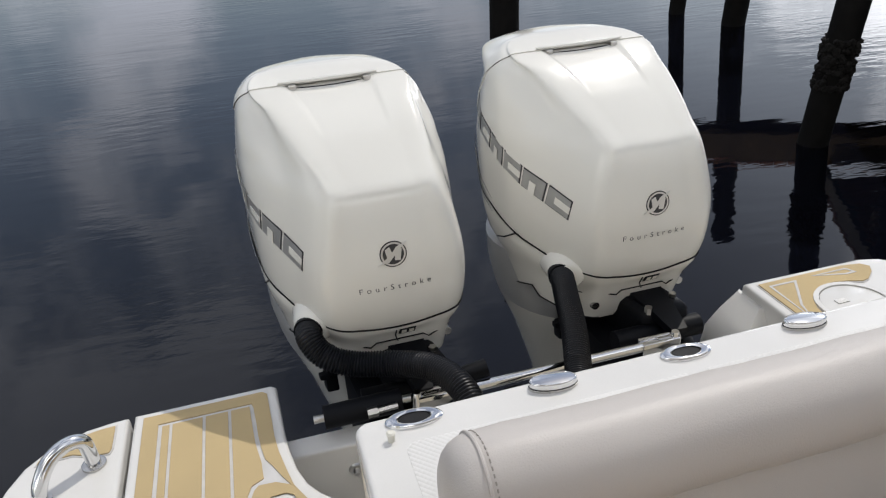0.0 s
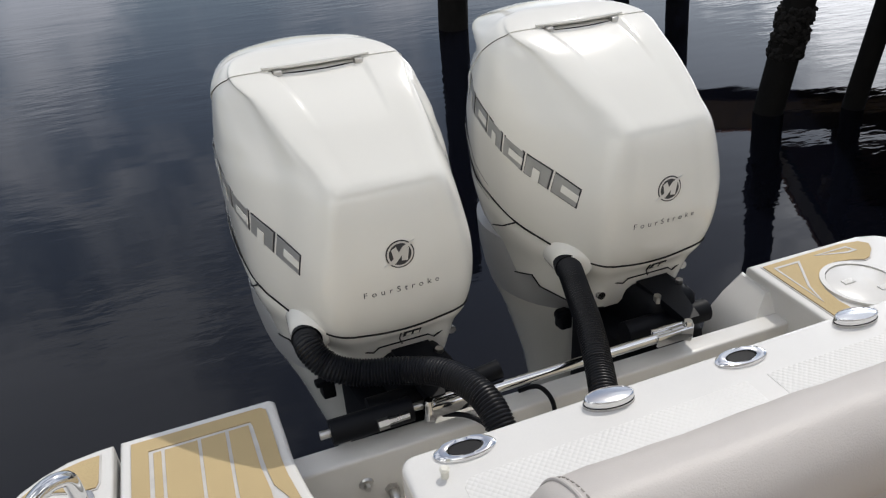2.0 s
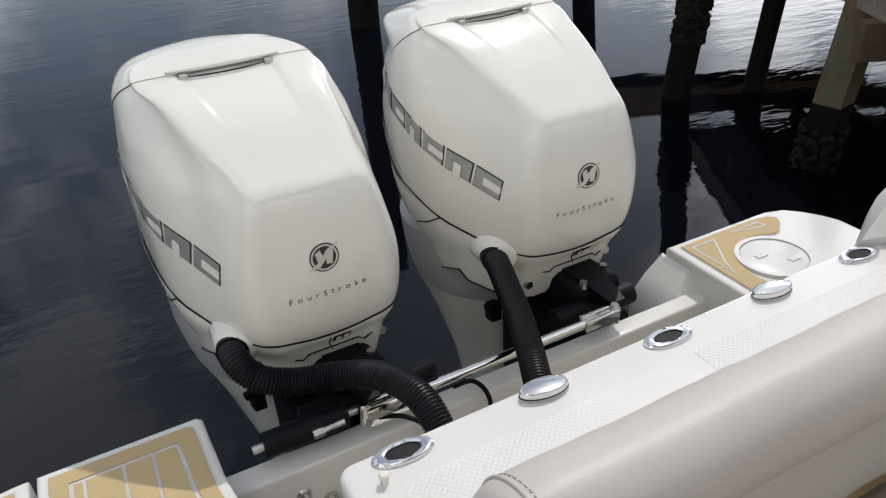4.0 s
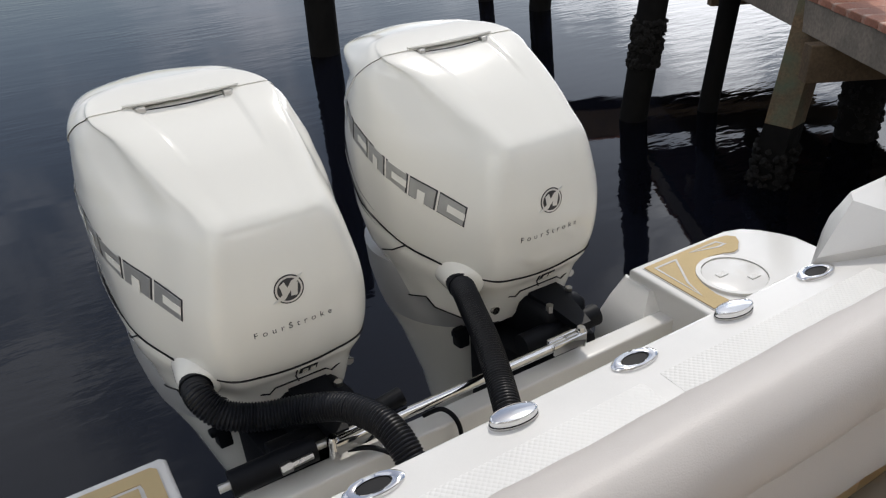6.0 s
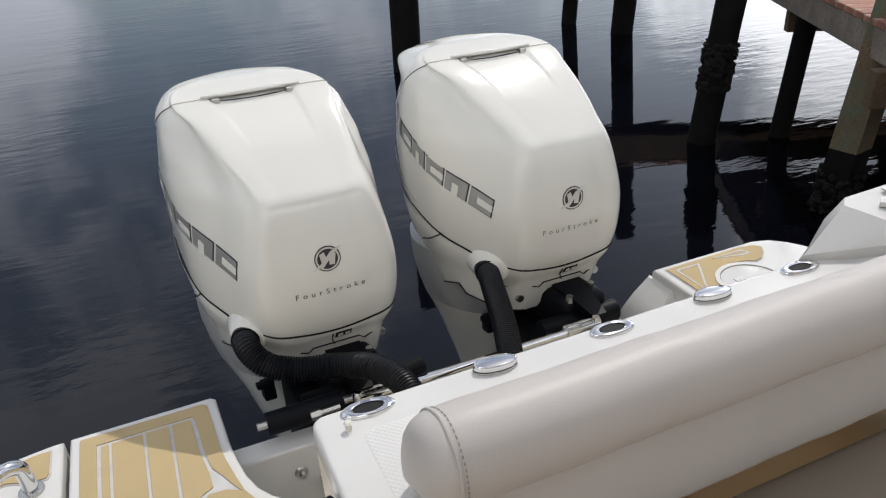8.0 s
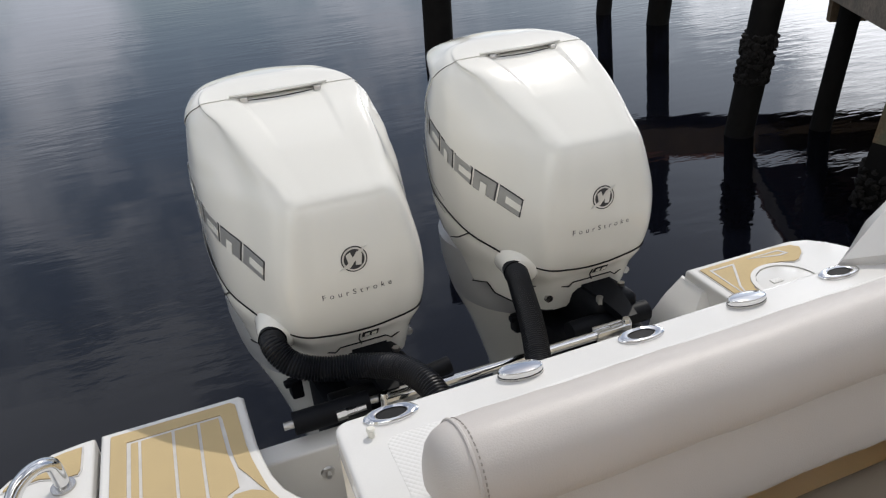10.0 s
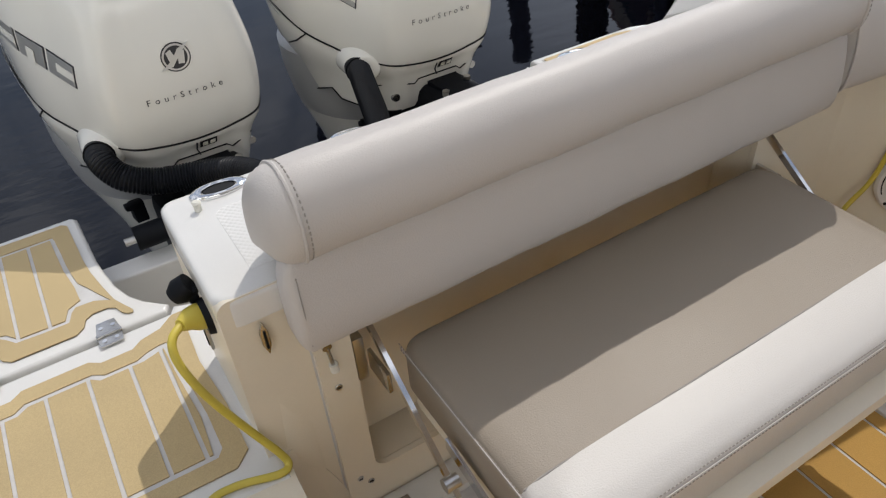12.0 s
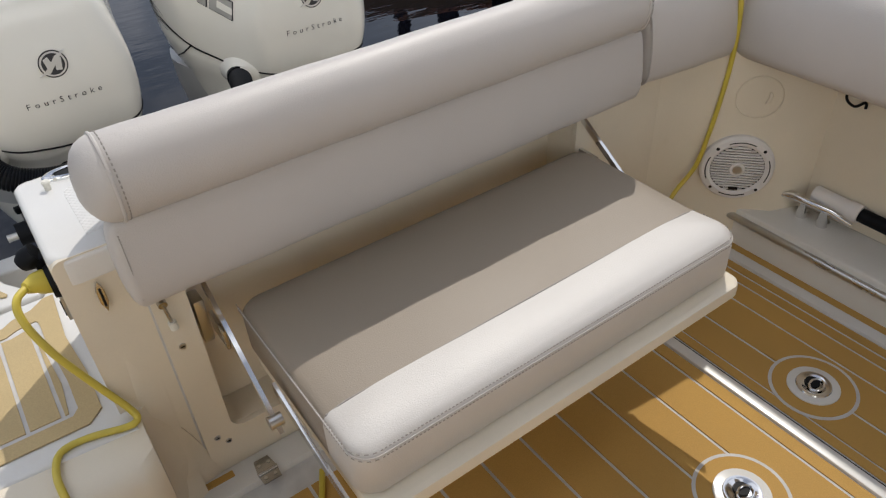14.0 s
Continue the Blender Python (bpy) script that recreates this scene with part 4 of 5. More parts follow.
    put("tilt_tube", tube([(-0.13, 1.50, 0.245), (0.13, 1.50, 0.245)], 0.032, 18), BLACK, parent=mt)
    put("steering_arm", loft([[(0.02 + dx, y, z + dz) for dx, dz in ((-w, -0.012), (w, -0.012), (w, 0.012), (-w, 0.012))] for y, z, w in ((1.60, 0.315, 0.05), (1.50, 0.305, 0.035), (1.42, 0.292, 0.022))]), BLACK, parent=mt)
    for x, y, z in ((-0.02, 1.52, 0.318), (0.08, 1.56, 0.318), (-0.10, 1.52, 0.205)):
        put("bolt", tube([(x, y, z - 0.02), (x, y, z + 0.006)], 0.011, 6), STEEL, parent=mt)
    # steering cylinder and fork
    if end_fitting:
        cy = put("steering_cylinder", tube([(-0.235, 1.435, 0.275), (-0.04, 1.435, 0.275)], 0.030, 20), BLACK)
        put("cylinder_rod", tube([(-0.26, 1.435, 0.275), (0.10, 1.435, 0.275)], 0.010, 12), STEEL, parent=cy)
        put("cylinder_nut", tube([(-0.13, 1.402, 0.285), (-0.105, 1.402, 0.286), (-0.104, 1.402, 0.286), (-0.055, 1.402, 0.288)], [0.013, 0.013, 0.008, 0.008], 6), STEEL, parent=cy)
        put("cylinder_end", tube([(0.12, 1.44, 0.30), (0.19, 1.44, 0.31)], 0.024, 16), BLACK, parent=cy)
        fork, span = cy, (-0.003, 0.100)
    else:
        fork, span = mt, (-0.105, 0.003)
    put("link_bolt", tube([(-0.003, 1.408, 0.255), (-0.003, 1.408, 0.298), (-0.003, 1.408, 0.310)], [0.016, 0.016, 0.010], 16), CHROME, parent=fork)
    for y in (1.395, 1.421):
        put("clevis", box((span[0], y - 0.006, 0.266), (span[1], y + 0.006, 0.300), 0.004), CHROME, parent=fork)
    return eng


left_motor = outboard(0.368, "black rigging hose looped across its front", True)
right_motor = outboard(1.084, "black rigging hose dropping into the well", False)

# tie bar between the motors
tie = thing("tie_bar", (0.76, 1.41, 0.28), "polished steel steering tie bar between outboards", "tie bar")
part("bar", tube([(0.45, 1.408, 0.283), (1.06, 1.408, 0.283)], 0.013, 16), CHROME, tie)
for x in (0.46, 1.03):
    part("end_sleeve", tube([(x, 1.408, 0.283), (x + 0.035, 1.408, 0.283)], 0.017, 16), STEEL, tie)


def hose(pts, label):
    th = thing("rigging_hose", pts[0], label, "hose", "rigging hoses")
    line = smooth_line(pts, 24)
    far = np.concatenate(([0.0], np.cumsum([(q - p).length for p, q in zip(line, line[1:])])))
    ds = np.linspace(0.0, far[-1], int(far[-1] / 0.0013))
    dense = [Vector(p) for p in zip(*(np.interp(ds, far, [p[k] for p in line]) for k in range(3)))]
    rad = [0.0322 + 0.0019 * math.sin(2 * math.pi * s / 0.0078) for s in ds]
    part("corrugated_tube", tube(dense, rad, 18), HOSE, th)
    part("collar", tube([dense[0], dense[min(44, len(dense) - 1)]], 0.0375, 20), BLACK, th)
    return th


hose([(0.150, 1.66, 0.415), (0.135, 1.585, 0.418), (0.165, 1.535, 0.385), (0.235, 1.505, 0.362), (0.33, 1.47, 0.362), (0.41, 1.40, 0.378), (0.452, 1.29, 0.385), (0.462, 1.20, 0.34), (0.465, 1.13, 0.24), (0.465, 1.08, 0.10)], "corrugated black rigging hose looping from cowl to well")
hose([(0.862, 1.67, 0.415), (0.838, 1.595, 0.418), (0.820, 1.53, 0.405), (0.790, 1.42, 0.382), (0.750, 1.31, 0.362), (0.705, 1.20, 0.340), (0.685, 1.11, 0.27), (0.695, 1.05, 0.10)], "corrugated black rigging hose dropping from cowl into well")
cab = thing("control_cable", (0.66, 1.40, 0.24), "thin black cable looping over transom lip", "cable")
part("cable", tube(smooth_line([(0.60, 1.42, 0.24), (0.64, 1.39, 0.262), (0.665, 1.36, 0.22), (0.66, 1.34, 0.12), (0.65, 1.30, 0.0)], 8), 0.006, 10), BLACK, cab)
cab = thing("control_cable", (0.48, 1.40, 0.24), "thin black cable looping over transom lip", "cable")
part("cable", tube(smooth_line([(0.40, 1.42, 0.24), (0.45, 1.38, 0.25), (0.49, 1.34, 0.22), (0.50, 1.30, 0.12), (0.50, 1.26, 0.0)], 8), 0.006, 10), BLACK, cab)


# ---- upholstery ----
def cushion_bar(name, label, profile, x0, x1, mat, end_r, seams, axis="x", other=None, category="cushion"):
    """A long cushion with a y-z profile, its ends drawn in and rounded."""
    th = thing(name, (x0, profile[0][0], profile[0][1]), label, category, "cockpit bolsters")
    cy, cz = sum(p[0] for p in profile) / len(profile), sum(p[1] for p in profile) / len(profile)
    prof = [(p.x, p.y) for p in smooth_line([(a, b, 0) for a, b in profile], 5, closed=True)]
    rings, xs = [], []
    ends = [(0.0, 0.30), (0.004 / 0.036, 0.58), (0.010 / 0.036, 0.77), (0.018 / 0.036, 0.895), (0.027 / 0.036, 0.965), (1.0, 1.0)]
    xs += [(x0 + end_r * t, s) for t, s in ends] + [(x1 - end_r * t, s) for t, s in ends]
    xs += [(x0 + (x1 - x0) * t, 1.0) for t in np.linspace(0.08, 0.92, 24)]
    xs.sort()
    for x, s in xs:
        w = 0.0012 * math.sin(x * 23) + 0.0008 * math.sin(x * 61)
        rings.append([(x, cy + (y - cy) * s + w, cz + (z - cz) * s) for y, z in prof])
    return th, rings


BACK = [(0.730, 0.665), (0.739, 0.718), (0.720, 0.780), (0.684, 0.824), (0.633, 0.8445), (0.593, 0.826), (0.5745, 0.788), (0.576, 0.745), (0.598, 0.716), (0.66, 0.690)]
LOWER = [(0.640, 0.712), (0.612, 0.712), (0.602, 0.69), (0.594, 0.65), (0.589, 0.60), (0.595, 0.557), (0.62, 0.545), (0.648, 0.551), (0.654, 0.585), (0.654, 0.68)]
th, rings = cushion_bar("backrest_bolster", "pale grey-beige vinyl backrest bolster on transom", BACK, 0.247, 1.438, VINYL, 0.044, ())
part("roll", loft(rings), VINYL, th, sharp=80)
for x, s in ((0.291, 1.004), (1.394, 1.004)):
    prof = [(p.x, p.y) for p in smooth_line([(a, b, 0) for a, b in BACK], 5, closed=True)]
    cy, cz = sum(p[0] for p in BACK) / len(BACK), sum(p[1] for p in BACK) / len(BACK)
    pts = [(x, cy + (y - cy) * s, cz + (z - cz) * s) for y, z in prof]
    part("piping", tube(pts + pts[:1], 0.0028, 8), VINYL, th)
    dx = 0.008
    st = bmesh.new()
    for a, c in zip(pts[::1], pts[1::1]):
        p, q = Vector(a), Vector(c)
        tube([p.lerp(q, 0.15) + Vector((dx, 0, 0)), p.lerp(q, 0.7) + Vector((dx, 0, 0))], 0.0012, 5, st)
    part("stitching", st, THREAD, th)
_, rings = cushion_bar("tmp", "", LOWER, 0.255, 1.432, VINYL, 0.02, ())
bpy.data.objects.remove(_)
part("lower_panel", loft(rings), VINYL, th, sharp=80)
st = bmesh.new()
for i in range(26):
    z = 0.70 - i * 0.005
    tube([(0.272, 0.5915, z), (0.272, 0.5915, z - 0.003)], 0.0012, 5, st)
part("stitching", st, THREAD, th)

# corner and side bolsters
prof2 = [(0.758, 0.640), (0.765, 0.735), (0.742, 0.770), (0.700, 0.784), (0.655, 0.776), (0.624, 0.745), (0.606, 0.69), (0.600, 0.62), (0.610, 0.572), (0.66, 0.562)]
th, rings = cushion_bar("corner_bolster", "pale grey-beige vinyl corner bolster beside the backrest", prof2, 1.446, 1.79, VINYL, 0.015, ())
part("pad", loft([[(x, y - (x - 1.446) * 0.10, z) for x, y, z in r] for r in rings]), VINYL, th, sharp=80)
th2, rings = cushion_bar("side_bolster", "long pale grey-beige vinyl side bolster along gunwale", prof2, -2.8, 0.62, VINYL, 0.015, ())
part("pad", loft([[(1.735 + (y - 0.60), x, z) for x, y, z in r] for r in rings]), VINYL, th2, sharp=80)
loop = [(p.x, p.y) for p in smooth_line([(y, z, 0) for y, z in prof2], 5, closed=True)]
part("piping", tube([(1.456, y, z) for y, z in loop + loop[:1]], 0.0028, 8), VINYL, th)
part("piping", tube([(1.735 + (y - 0.60), 0.604, z) for y, z in loop + loop[:1]], 0.0028, 8), VINYL, th2)
bm = box((1.79, -3.0, 0.60), (2.15, 0.80, 0.725), 0.02)
tagged(link("side_deck", bm, GEL), "white gelcoat side deck outside the bolster", "side deck", kind="structure")

# ---- side wall, speaker panel, ledge ----
tagged(link("wall_side", box((1.955, -3.0, -0.02), (2.15, 0.66, 0.61), 0.01), CREAM), "cream cockpit side wall under the bolster", "wall", kind="structure")
bm = prism([(1.55, 0.66), (1.62, 0.645), (1.70, 0.615), (1.86, 0.44), (1.96, 0.40), (1.96, 0.70), (1.55, 0.70)], -0.02, 0.60)
tagged(link("wall_corner", bm, CREAM, sharp=60), "cream angled corner wall carrying a speaker", "wall", kind="structure")
n_ = Vector((-0.738, -0.675, 0.0)).normalized()
sc = Vector((1.776, 0.522, 0.258))
rot = n_.to_track_quat("Z", "Y").to_matrix().to_4x4() @ Matrix.Scale(1.02, 4)
sm = Matrix.Translation(sc) @ rot
spk = thing("speaker", sc, "round white marine speaker with slotted grille", "speaker")
bm = loft([[(r * math.cos(t), r * math.sin(t), z) for t in np.linspace(0, 2 * math.pi, 48, endpoint=False)] for r, z in ((0.094, -0.01), (0.094, 0.006), (0.088, 0.013), (0.075, 0.015), (0.068, 0.010))], caps=False)
bm.transform(sm)
part("bezel", bm, SPEAKER_W, spk)
bm = disc((0, 0, 0.002), 0.070, 0.004, 40)
bm.transform(sm)
part("cone", bm, BLACK, spk)
for i in range(-8, 9):
    y = i * 0.0078
    w = math.sqrt(max(0.067**2 - y**2, 1e-5))
    bm = box((-w, y - 0.0023, 0.006), (w, y + 0.0023, 0.012), 0.001, 1)
    bm.transform(sm)
    part("grille_slat", bm, SPEAKER_W, spk)
bm = disc((0, 0, 0.006), 0.020, 0.009, 24, 0.003)
bm.transform(sm)
part("hub", bm, SPEAKER_W, spk)
bm = disc((0, 0, 0.015), 0.012, 0.002, 20)
bm.transform(sm)
part("hub_mesh", bm, STEEL, spk)
for k in range(4):
    a = radians(45 + 90 * k)
    bm = disc((0.082 * math.cos(a), 0.082 * math.sin(a), 0.013), 0.0045, 0.002, 10)
    bm.transform(sm)
    part("screw", bm, SEAM, spk)
    arc_pts = [sm @ Vector((0.080 * math.cos(a + t), 0.080 * math.sin(a + t), 0.014)) for t in np.linspace(0.35, 1.2, 10)]
    part("slot", tube(arc_pts, 0.0016, 6), SEAM, spk)
bm = box((-0.012, -0.062, 0.012), (0.012, -0.054, 0.015), 0.001)
bm.transform(sm)
part("badge", bm, SEAM, spk, "small black badge")
# round moulded port above the speaker
bm = tube([(0.056 * math.cos(t), 0.056 * math.sin(t), -0.0006) for t in np.linspace(0, 2 * math.pi, 48)], 0.0013, 8)
tube([(0.026 * math.cos(t), 0.026 * math.sin(t) + 0.004, 0.0) for t in np.linspace(-0.9, 0.5, 10)], [0.001, 0.003, 0.004, 0.005, 0.005, 0.005, 0.005, 0.004, 0.003, 0.001], 8, bm)
bm.transform(Matrix.Translation(sc + Vector((0.012, -0.012, 0.205))) @ rot)
prt = link("inspection_port", bm, CREAM)
tagged(prt, "round cream inspection port in corner wall", "port")

ledge = tagged(link("side_ledge", prism([(1.80, -3.0), (1.96, -3.0), (1.96, 0.43), (1.88, 0.47), (1.80, 0.54)], -0.02, 0.12, 0.012, seg=3), GEL), "white moulded ledge along cockpit side", "ledge", kind="structure")
rl = thing("ledge_rail", (1.795, 0.54, 0.09), "scuffed steel rub rail along side ledge", "rub rail")
part("rail", tube([(1.815, 0.555, 0.095), (1.795, 0.53, 0.095), (1.792, 0.2, 0.094), (1.792, -2.9, 0.092)], 0.011, 10), STEEL, rl)
part("end_cap", tube([(1.83, 0.565, 0.095), (1.812, 0.553, 0.095)], 0.018, 14), STEEL, rl)

cl = thing("cleat", (1.90, 0.345, 0.13), "polished steel mooring cleat on side ledge", "cleat")
part("bar", tube([(1.885, 0.445, 0.168), (1.893, 0.40, 0.175), (1.905, 0.30, 0.172), (1.915, 0.245, 0.155)], [0.007, 0.011, 0.011, 0.006], 12), CHROME, cl)
for y in (0.375, 0.315):
    part("foot", tube([(1.905, y, 0.12), (1.899, y, 0.17)], [0.016, 0.010], 12), CHROME, cl)
    part("bolt", disc((1.93, y, 0.12), 0.009, 0.006, 12), STEEL, cl)
tb = thing("boat_hook", (1.94, 0.2, 0.18), "white and black pole stowed along side wall", "pole")
part("sleeve", tube([(1.935, 0.37, 0.185), (1.935, 0.27, 0.183)], 0.022, 18), SPEAKER_W, tb, "white sleeve")
part("collar", tube([(1.935, 0.275, 0.183), (1.935, 0.24, 0.182)], 0.025, 18), SPEAKER_W, tb)
part("grip", tube([(1.935, 0.24, 0.182), (1.935, -0.40, 0.175)], 0.019, 18), BLACK, tb, "black foam grip")
wr = thing("loose_wire", (1.945, 0.33, 0.46), "short loose black wire hanging under bolster", "wire")
part("wire", tube(smooth_line([(1.95, 0.375, 0.50), (1.945, 0.372, 0.462), (1.94, 0.345, 0.452), (1.945, 0.325, 0.468), (1.94, 0.318, 0.455)], 8), 0.0035, 8), BLACK, wr)

# ---- folding bench ----
bench = thing("folding_bench", (0.85, 0.42, 0.36), "fold-down bench with tan and white vinyl cushion", "bench")


def pillow(x0, x1, y0, y1, z0, z1, r, crown=0.0):
    """A soft slab with rounded edges and a slightly crowned top."""
    bm = bmesh.new()
    plan = arc(x1 - r, y1 - r, r, 0, 90, 6) + arc(x0 + r, y1 - r, r, 90, 180, 6) + arc(x0 + r, y0 + r, r, 180, 270, 6) + arc(x1 - r, y0 + r, r, 270, 360, 6)
    cx, cy = (x0 + x1) / 2, (y0 + y1) / 2
    e = 0.022
    prof = [(0.006, z0), (0, z0 + 0.008), (0, z1 - e)] + [(e * (1 - math.cos(radians(a))), z1 - e + e * math.sin(radians(a))) for a in (20, 40, 60, 80)] + [(0.05, z1 + crown * 0.5), (0.11, z1 + crown)]
    rings = []
    lim = min(1.0, 0.42 * (y1 - y0) / 0.11)
    for d, z in prof:
        d = d * lim if d > e else d
        sx, sy = 1 - d / ((x1 - x0) / 2), 1 - d / ((y1 - y0) / 2)
        rings.append([(cx + (x - cx) * sx, cy + (y - cy) * sy, z) for x, y in plan])
    return loft(rings, bm=bm)


for name, mat, lab, keep_front in (("cushion", VINYL_TAN, "tan vinyl seat cushion", False), ("front_roll", VINYL_WHITE, "white vinyl front band", True)):
    bm = pillow(0.416, 1.282, 0.188, 0.632, 0.362, 0.463, 0.04, 0.006)
    bmesh.ops.bisect_plane(bm, geom=bm.verts[:] + bm.edges[:] + bm.faces[:], plane_co=(0, 0.298, 0), plane_no=(0, 1, 0), clear_outer=keep_front, clear_inner=not keep_front)
    if keep_front:
        for v in bm.verts:
            if v.co.z > 0.45:
                v.co.z += 0.007 * max(0.0, math.sin(math.pi * min(1, (v.co.y - 0.188) / 0.112)))
    part(name, bm, mat, bench, lab, sharp=60)
part("seam", tube([(0.417, 0.298, 0.44), (0.425, 0.298, 0.459), (0.46, 0.298, 0.4665), (0.85, 0.298, 0.4695), (1.24, 0.298, 0.4665), (1.273, 0.298, 0.459), (1.281, 0.298, 0.44)], 0.0018, 6), THREAD, bench)
edge_plan = [(0.417, 0.62), (0.417, 0.45), (0.417, 0.34)] + arc(0.457, 0.229, 0.040, 180, 270, 10) + [(0.60 + 0.1 * k, 0.189) for k in range(6)] + arc(1.241, 0.229, 0.040, 270, 360, 10) + [(1.281, 0.28)]
for pts in ([Vector((x, y, 0.452)) for x, y in edge_plan],):
    part("piping", tube(pts, 0.0011, 6), VINYL, bench)
    st = bmesh.new()
    line = []
    for a, c in zip(pts, pts[1:]):
        k = max(1, int((c - a).length / 0.0035))
        line += [a.lerp(c, j / k) for j in range(k)]
    for a, c in zip(line[::2], line[1::2]):
        tube([a + Vector((0, -0.0005, -0.006)), c + Vector((0, -0.0005, -0.006))], 0.0010, 4, st)
        tube([a + Vector((0, 0.004, 0.0055)), c + Vector((0, 0.004, 0.0055))], 0.0010, 4, st)
    part("stitching", st, THREAD, bench)
bm = prism(arc(1.250, 0.205, 0.03, 270, 360, 5) + arc(1.250, 0.60, 0.03, 0, 90, 4) + arc(0.450, 0.60, 0.03, 90, 180, 4) + arc(0.450, 0.205, 0.03, 180, 270, 5), 0.335, 0.362, 0.01)
bm.transform(Matrix.Translation((0, -0.018, 0)))
part("base_board", bm, CREAM, bench, "white moulded base board")
for x in (0.376, 1.292):
    s = 1 if x > 1 else -1
    part("support_bar", loft([[(x + dx, y + dy, z) for dx, dy in ((-0.004, -0.012), (0.004, -0.012), (0.004, 0.012), (-0.004, 0.012))] for y, z in ((0.645, 0.525), (0.50, 0.428), (0.40, 0.362))]), CHROME, bench, "polished steel strap")
    part("support_bar", loft([[(x + (0.009 if s > 0 else 0.026) + dx, y, z + dz) for dx, dz in ((-0.003, -0.012), (0.003, -0.012), (0.003, 0.012), (-0.003, 0.012))] for y, z in ((0.46, 0.392), (0.34, 0.366), (0.215, 0.345))]), CHROME, bench, "polished steel strap")
    part("pivot", tube([(x - 0.012, 0.41, 0.372), (x + 0.012, 0.41, 0.372)], 0.012, 14), STEEL, bench)
    part("wall_bracket", box((x - 0.004, 0.585, 0.40), (x + 0.004, 0.655, 0.445), 0.002), STEEL, bench)

# quick-release pin on the frame
pin = thing("release_pin", (0.305, 0.634, 0.52), "steel quick-release pin hanging on the transom frame", "pin")
part("eye", tube([(0.300, 0.640, 0.525), (0.300, 0.622, 0.522)], 0.008, 10), STEEL, pin)
part("shaft", tube([(0.300, 0.625, 0.522), (0.305, 0.628, 0.475)], 0.0035, 8), STEEL, pin)
part("tip", tube([(0.305, 0.628, 0.478), (0.306, 0.628, 0.462)], 0.0075, 10), LABEL_W, pin)

# latch plates on the pillar
for name, m in (("latch_plate", pose(0.222, 0.650, 0.57, 90, 0, 0)), ("latch_plate", pose(0.168, 0.84, 0.44, 90, 0, -90))):
    th = thing(name, m.translation, "small stainless latch strike on the pillar", "latch", "door latches")
    bm = prism([(0, -0.032), (0.0065, -0.012), (0.0065, 0.012), (0, 0.032), (-0.0065, 0.012), (-0.0065, -0.012)], 0.0, 0.006, 0.002)
    bm.transform(m)
    part("plate", bm, STEEL, th)
    bm = box((-0.002, -0.018, 0.004), (0.002, 0.018, 0.008), 0.001)
    bm.transform(m)
    part("slot", bm, SEAM, th)

# ---- shore power cord ----
inlet = thing("power_inlet", (0.168, 0.755, 0.575), "black shore power inlet with flipped-open cap on the pillar", "power inlet")
part("flange", tube([(0.172, 0.752, 0.562), (0.160, 0.752, 0.562)], [0.031, 0.028], 24), BLACK, inlet)
part("hinged_cap", tube([(0.162, 0.785, 0.606), (0.146, 0.788, 0.597), (0.134, 0.790, 0.590)], [0.019, 0.021, 0.014], 22), BLACK, inlet)
part("cap_hinge", box((0.152, 0.768, 0.580), (0.168, 0.792, 0.602), 0.003), BLACK, inlet)
cordset = thing("shore_power_lead", (0.15, 0.76, 0.57), "yellow shore power cord plugged into the pillar", "power cord")
part("plug", tube([(0.168, 0.754, 0.562), (0.152, 0.750, 0.570), (0.140, 0.746, 0.575), (0.126, 0.737, 0.578)], [0.021, 0.021, 0.017, 0.010], 18), CORD, cordset, "yellow moulded plug")
part("cord", tube(smooth_line([(0.132, 0.742, 0.577), (0.110, 0.722, 0.576), (0.102, 0.705, 0.560), (0.107, 0.688, 0.525), (0.125, 0.670, 0.470), (0.160, 0.650, 0.390), (0.188, 0.631, 0.332), (0.192, 0.618, 0.314), (0.172, 0.612, 0.313), (0.110, 0.630, 0.313), (0.064, 0.628, 0.313), (0.046, 0.590, 0.312), (0.046, 0.53, 0.306), (0.050, 0.475, 0.22), (0.06, 0.43, 0.08), (0.09, 0.36, 0.022), (0.18, 0.27, 0.018), (0.30, 0.30, 0.018), (0.40, 0.41, 0.018), (0.47, 0.53, 0.018)], 10), 0.0066, 12), CORD, cordset)
cs2 = thing("shore_power_lead", (1.72, 0.60, 0.70), "yellow shore power cord hanging over the corner bolster", "power cord")
part("cord", tube(smooth_line([(1.80, 0.86, 0.76), (1.75, 0.72, 0.795), (1.728, 0.63, 0.785), (1.722, 0.580, 0.72), (1.732, 0.575, 0.60), (1.728, 0.578, 0.48), (1.715, 0.585, 0.36), (1.692, 0.592, 0.26), (1.63, 0.605, 0.18), (1.55, 0.59, 0.08), (1.45, 0.56, 0.018), (1.35, 0.54, 0.018)], 10), 0.0062, 12), CORD, cs2)

# ---- floor pads and latches ----
white_strip = [((1.332, -3.0), (1.362, 0.64)), ((1.735, -3.0), (1.77, 0.50))]
for (x0, y0), (x1, y1) in white_strip:
    part("hatch_rim", box((x0, y0, 0.0), (x1, y1, 0.012), 0.004), GEL, sole)
part("hatch_gap", box((1.3625, -3.0, 0.002), (1.369, 0.64, 0.0055)), SEAM, sole)
part("pad_border", box((1.296, -3.0, 0.003), (1.328, 0.60, 0.0065), 0.0), PAD, sole, smooth=False)
part("pad_border", box((1.374, -3.0, 0.003), (1.398, 0.60, 0.0065), 0.0), PAD, sole, smooth=False)
part("pad_border", box((1.775, -3.0, 0.003), (1.80, 0.56, 0.0065), 0.0), PAD, sole, smooth=False)
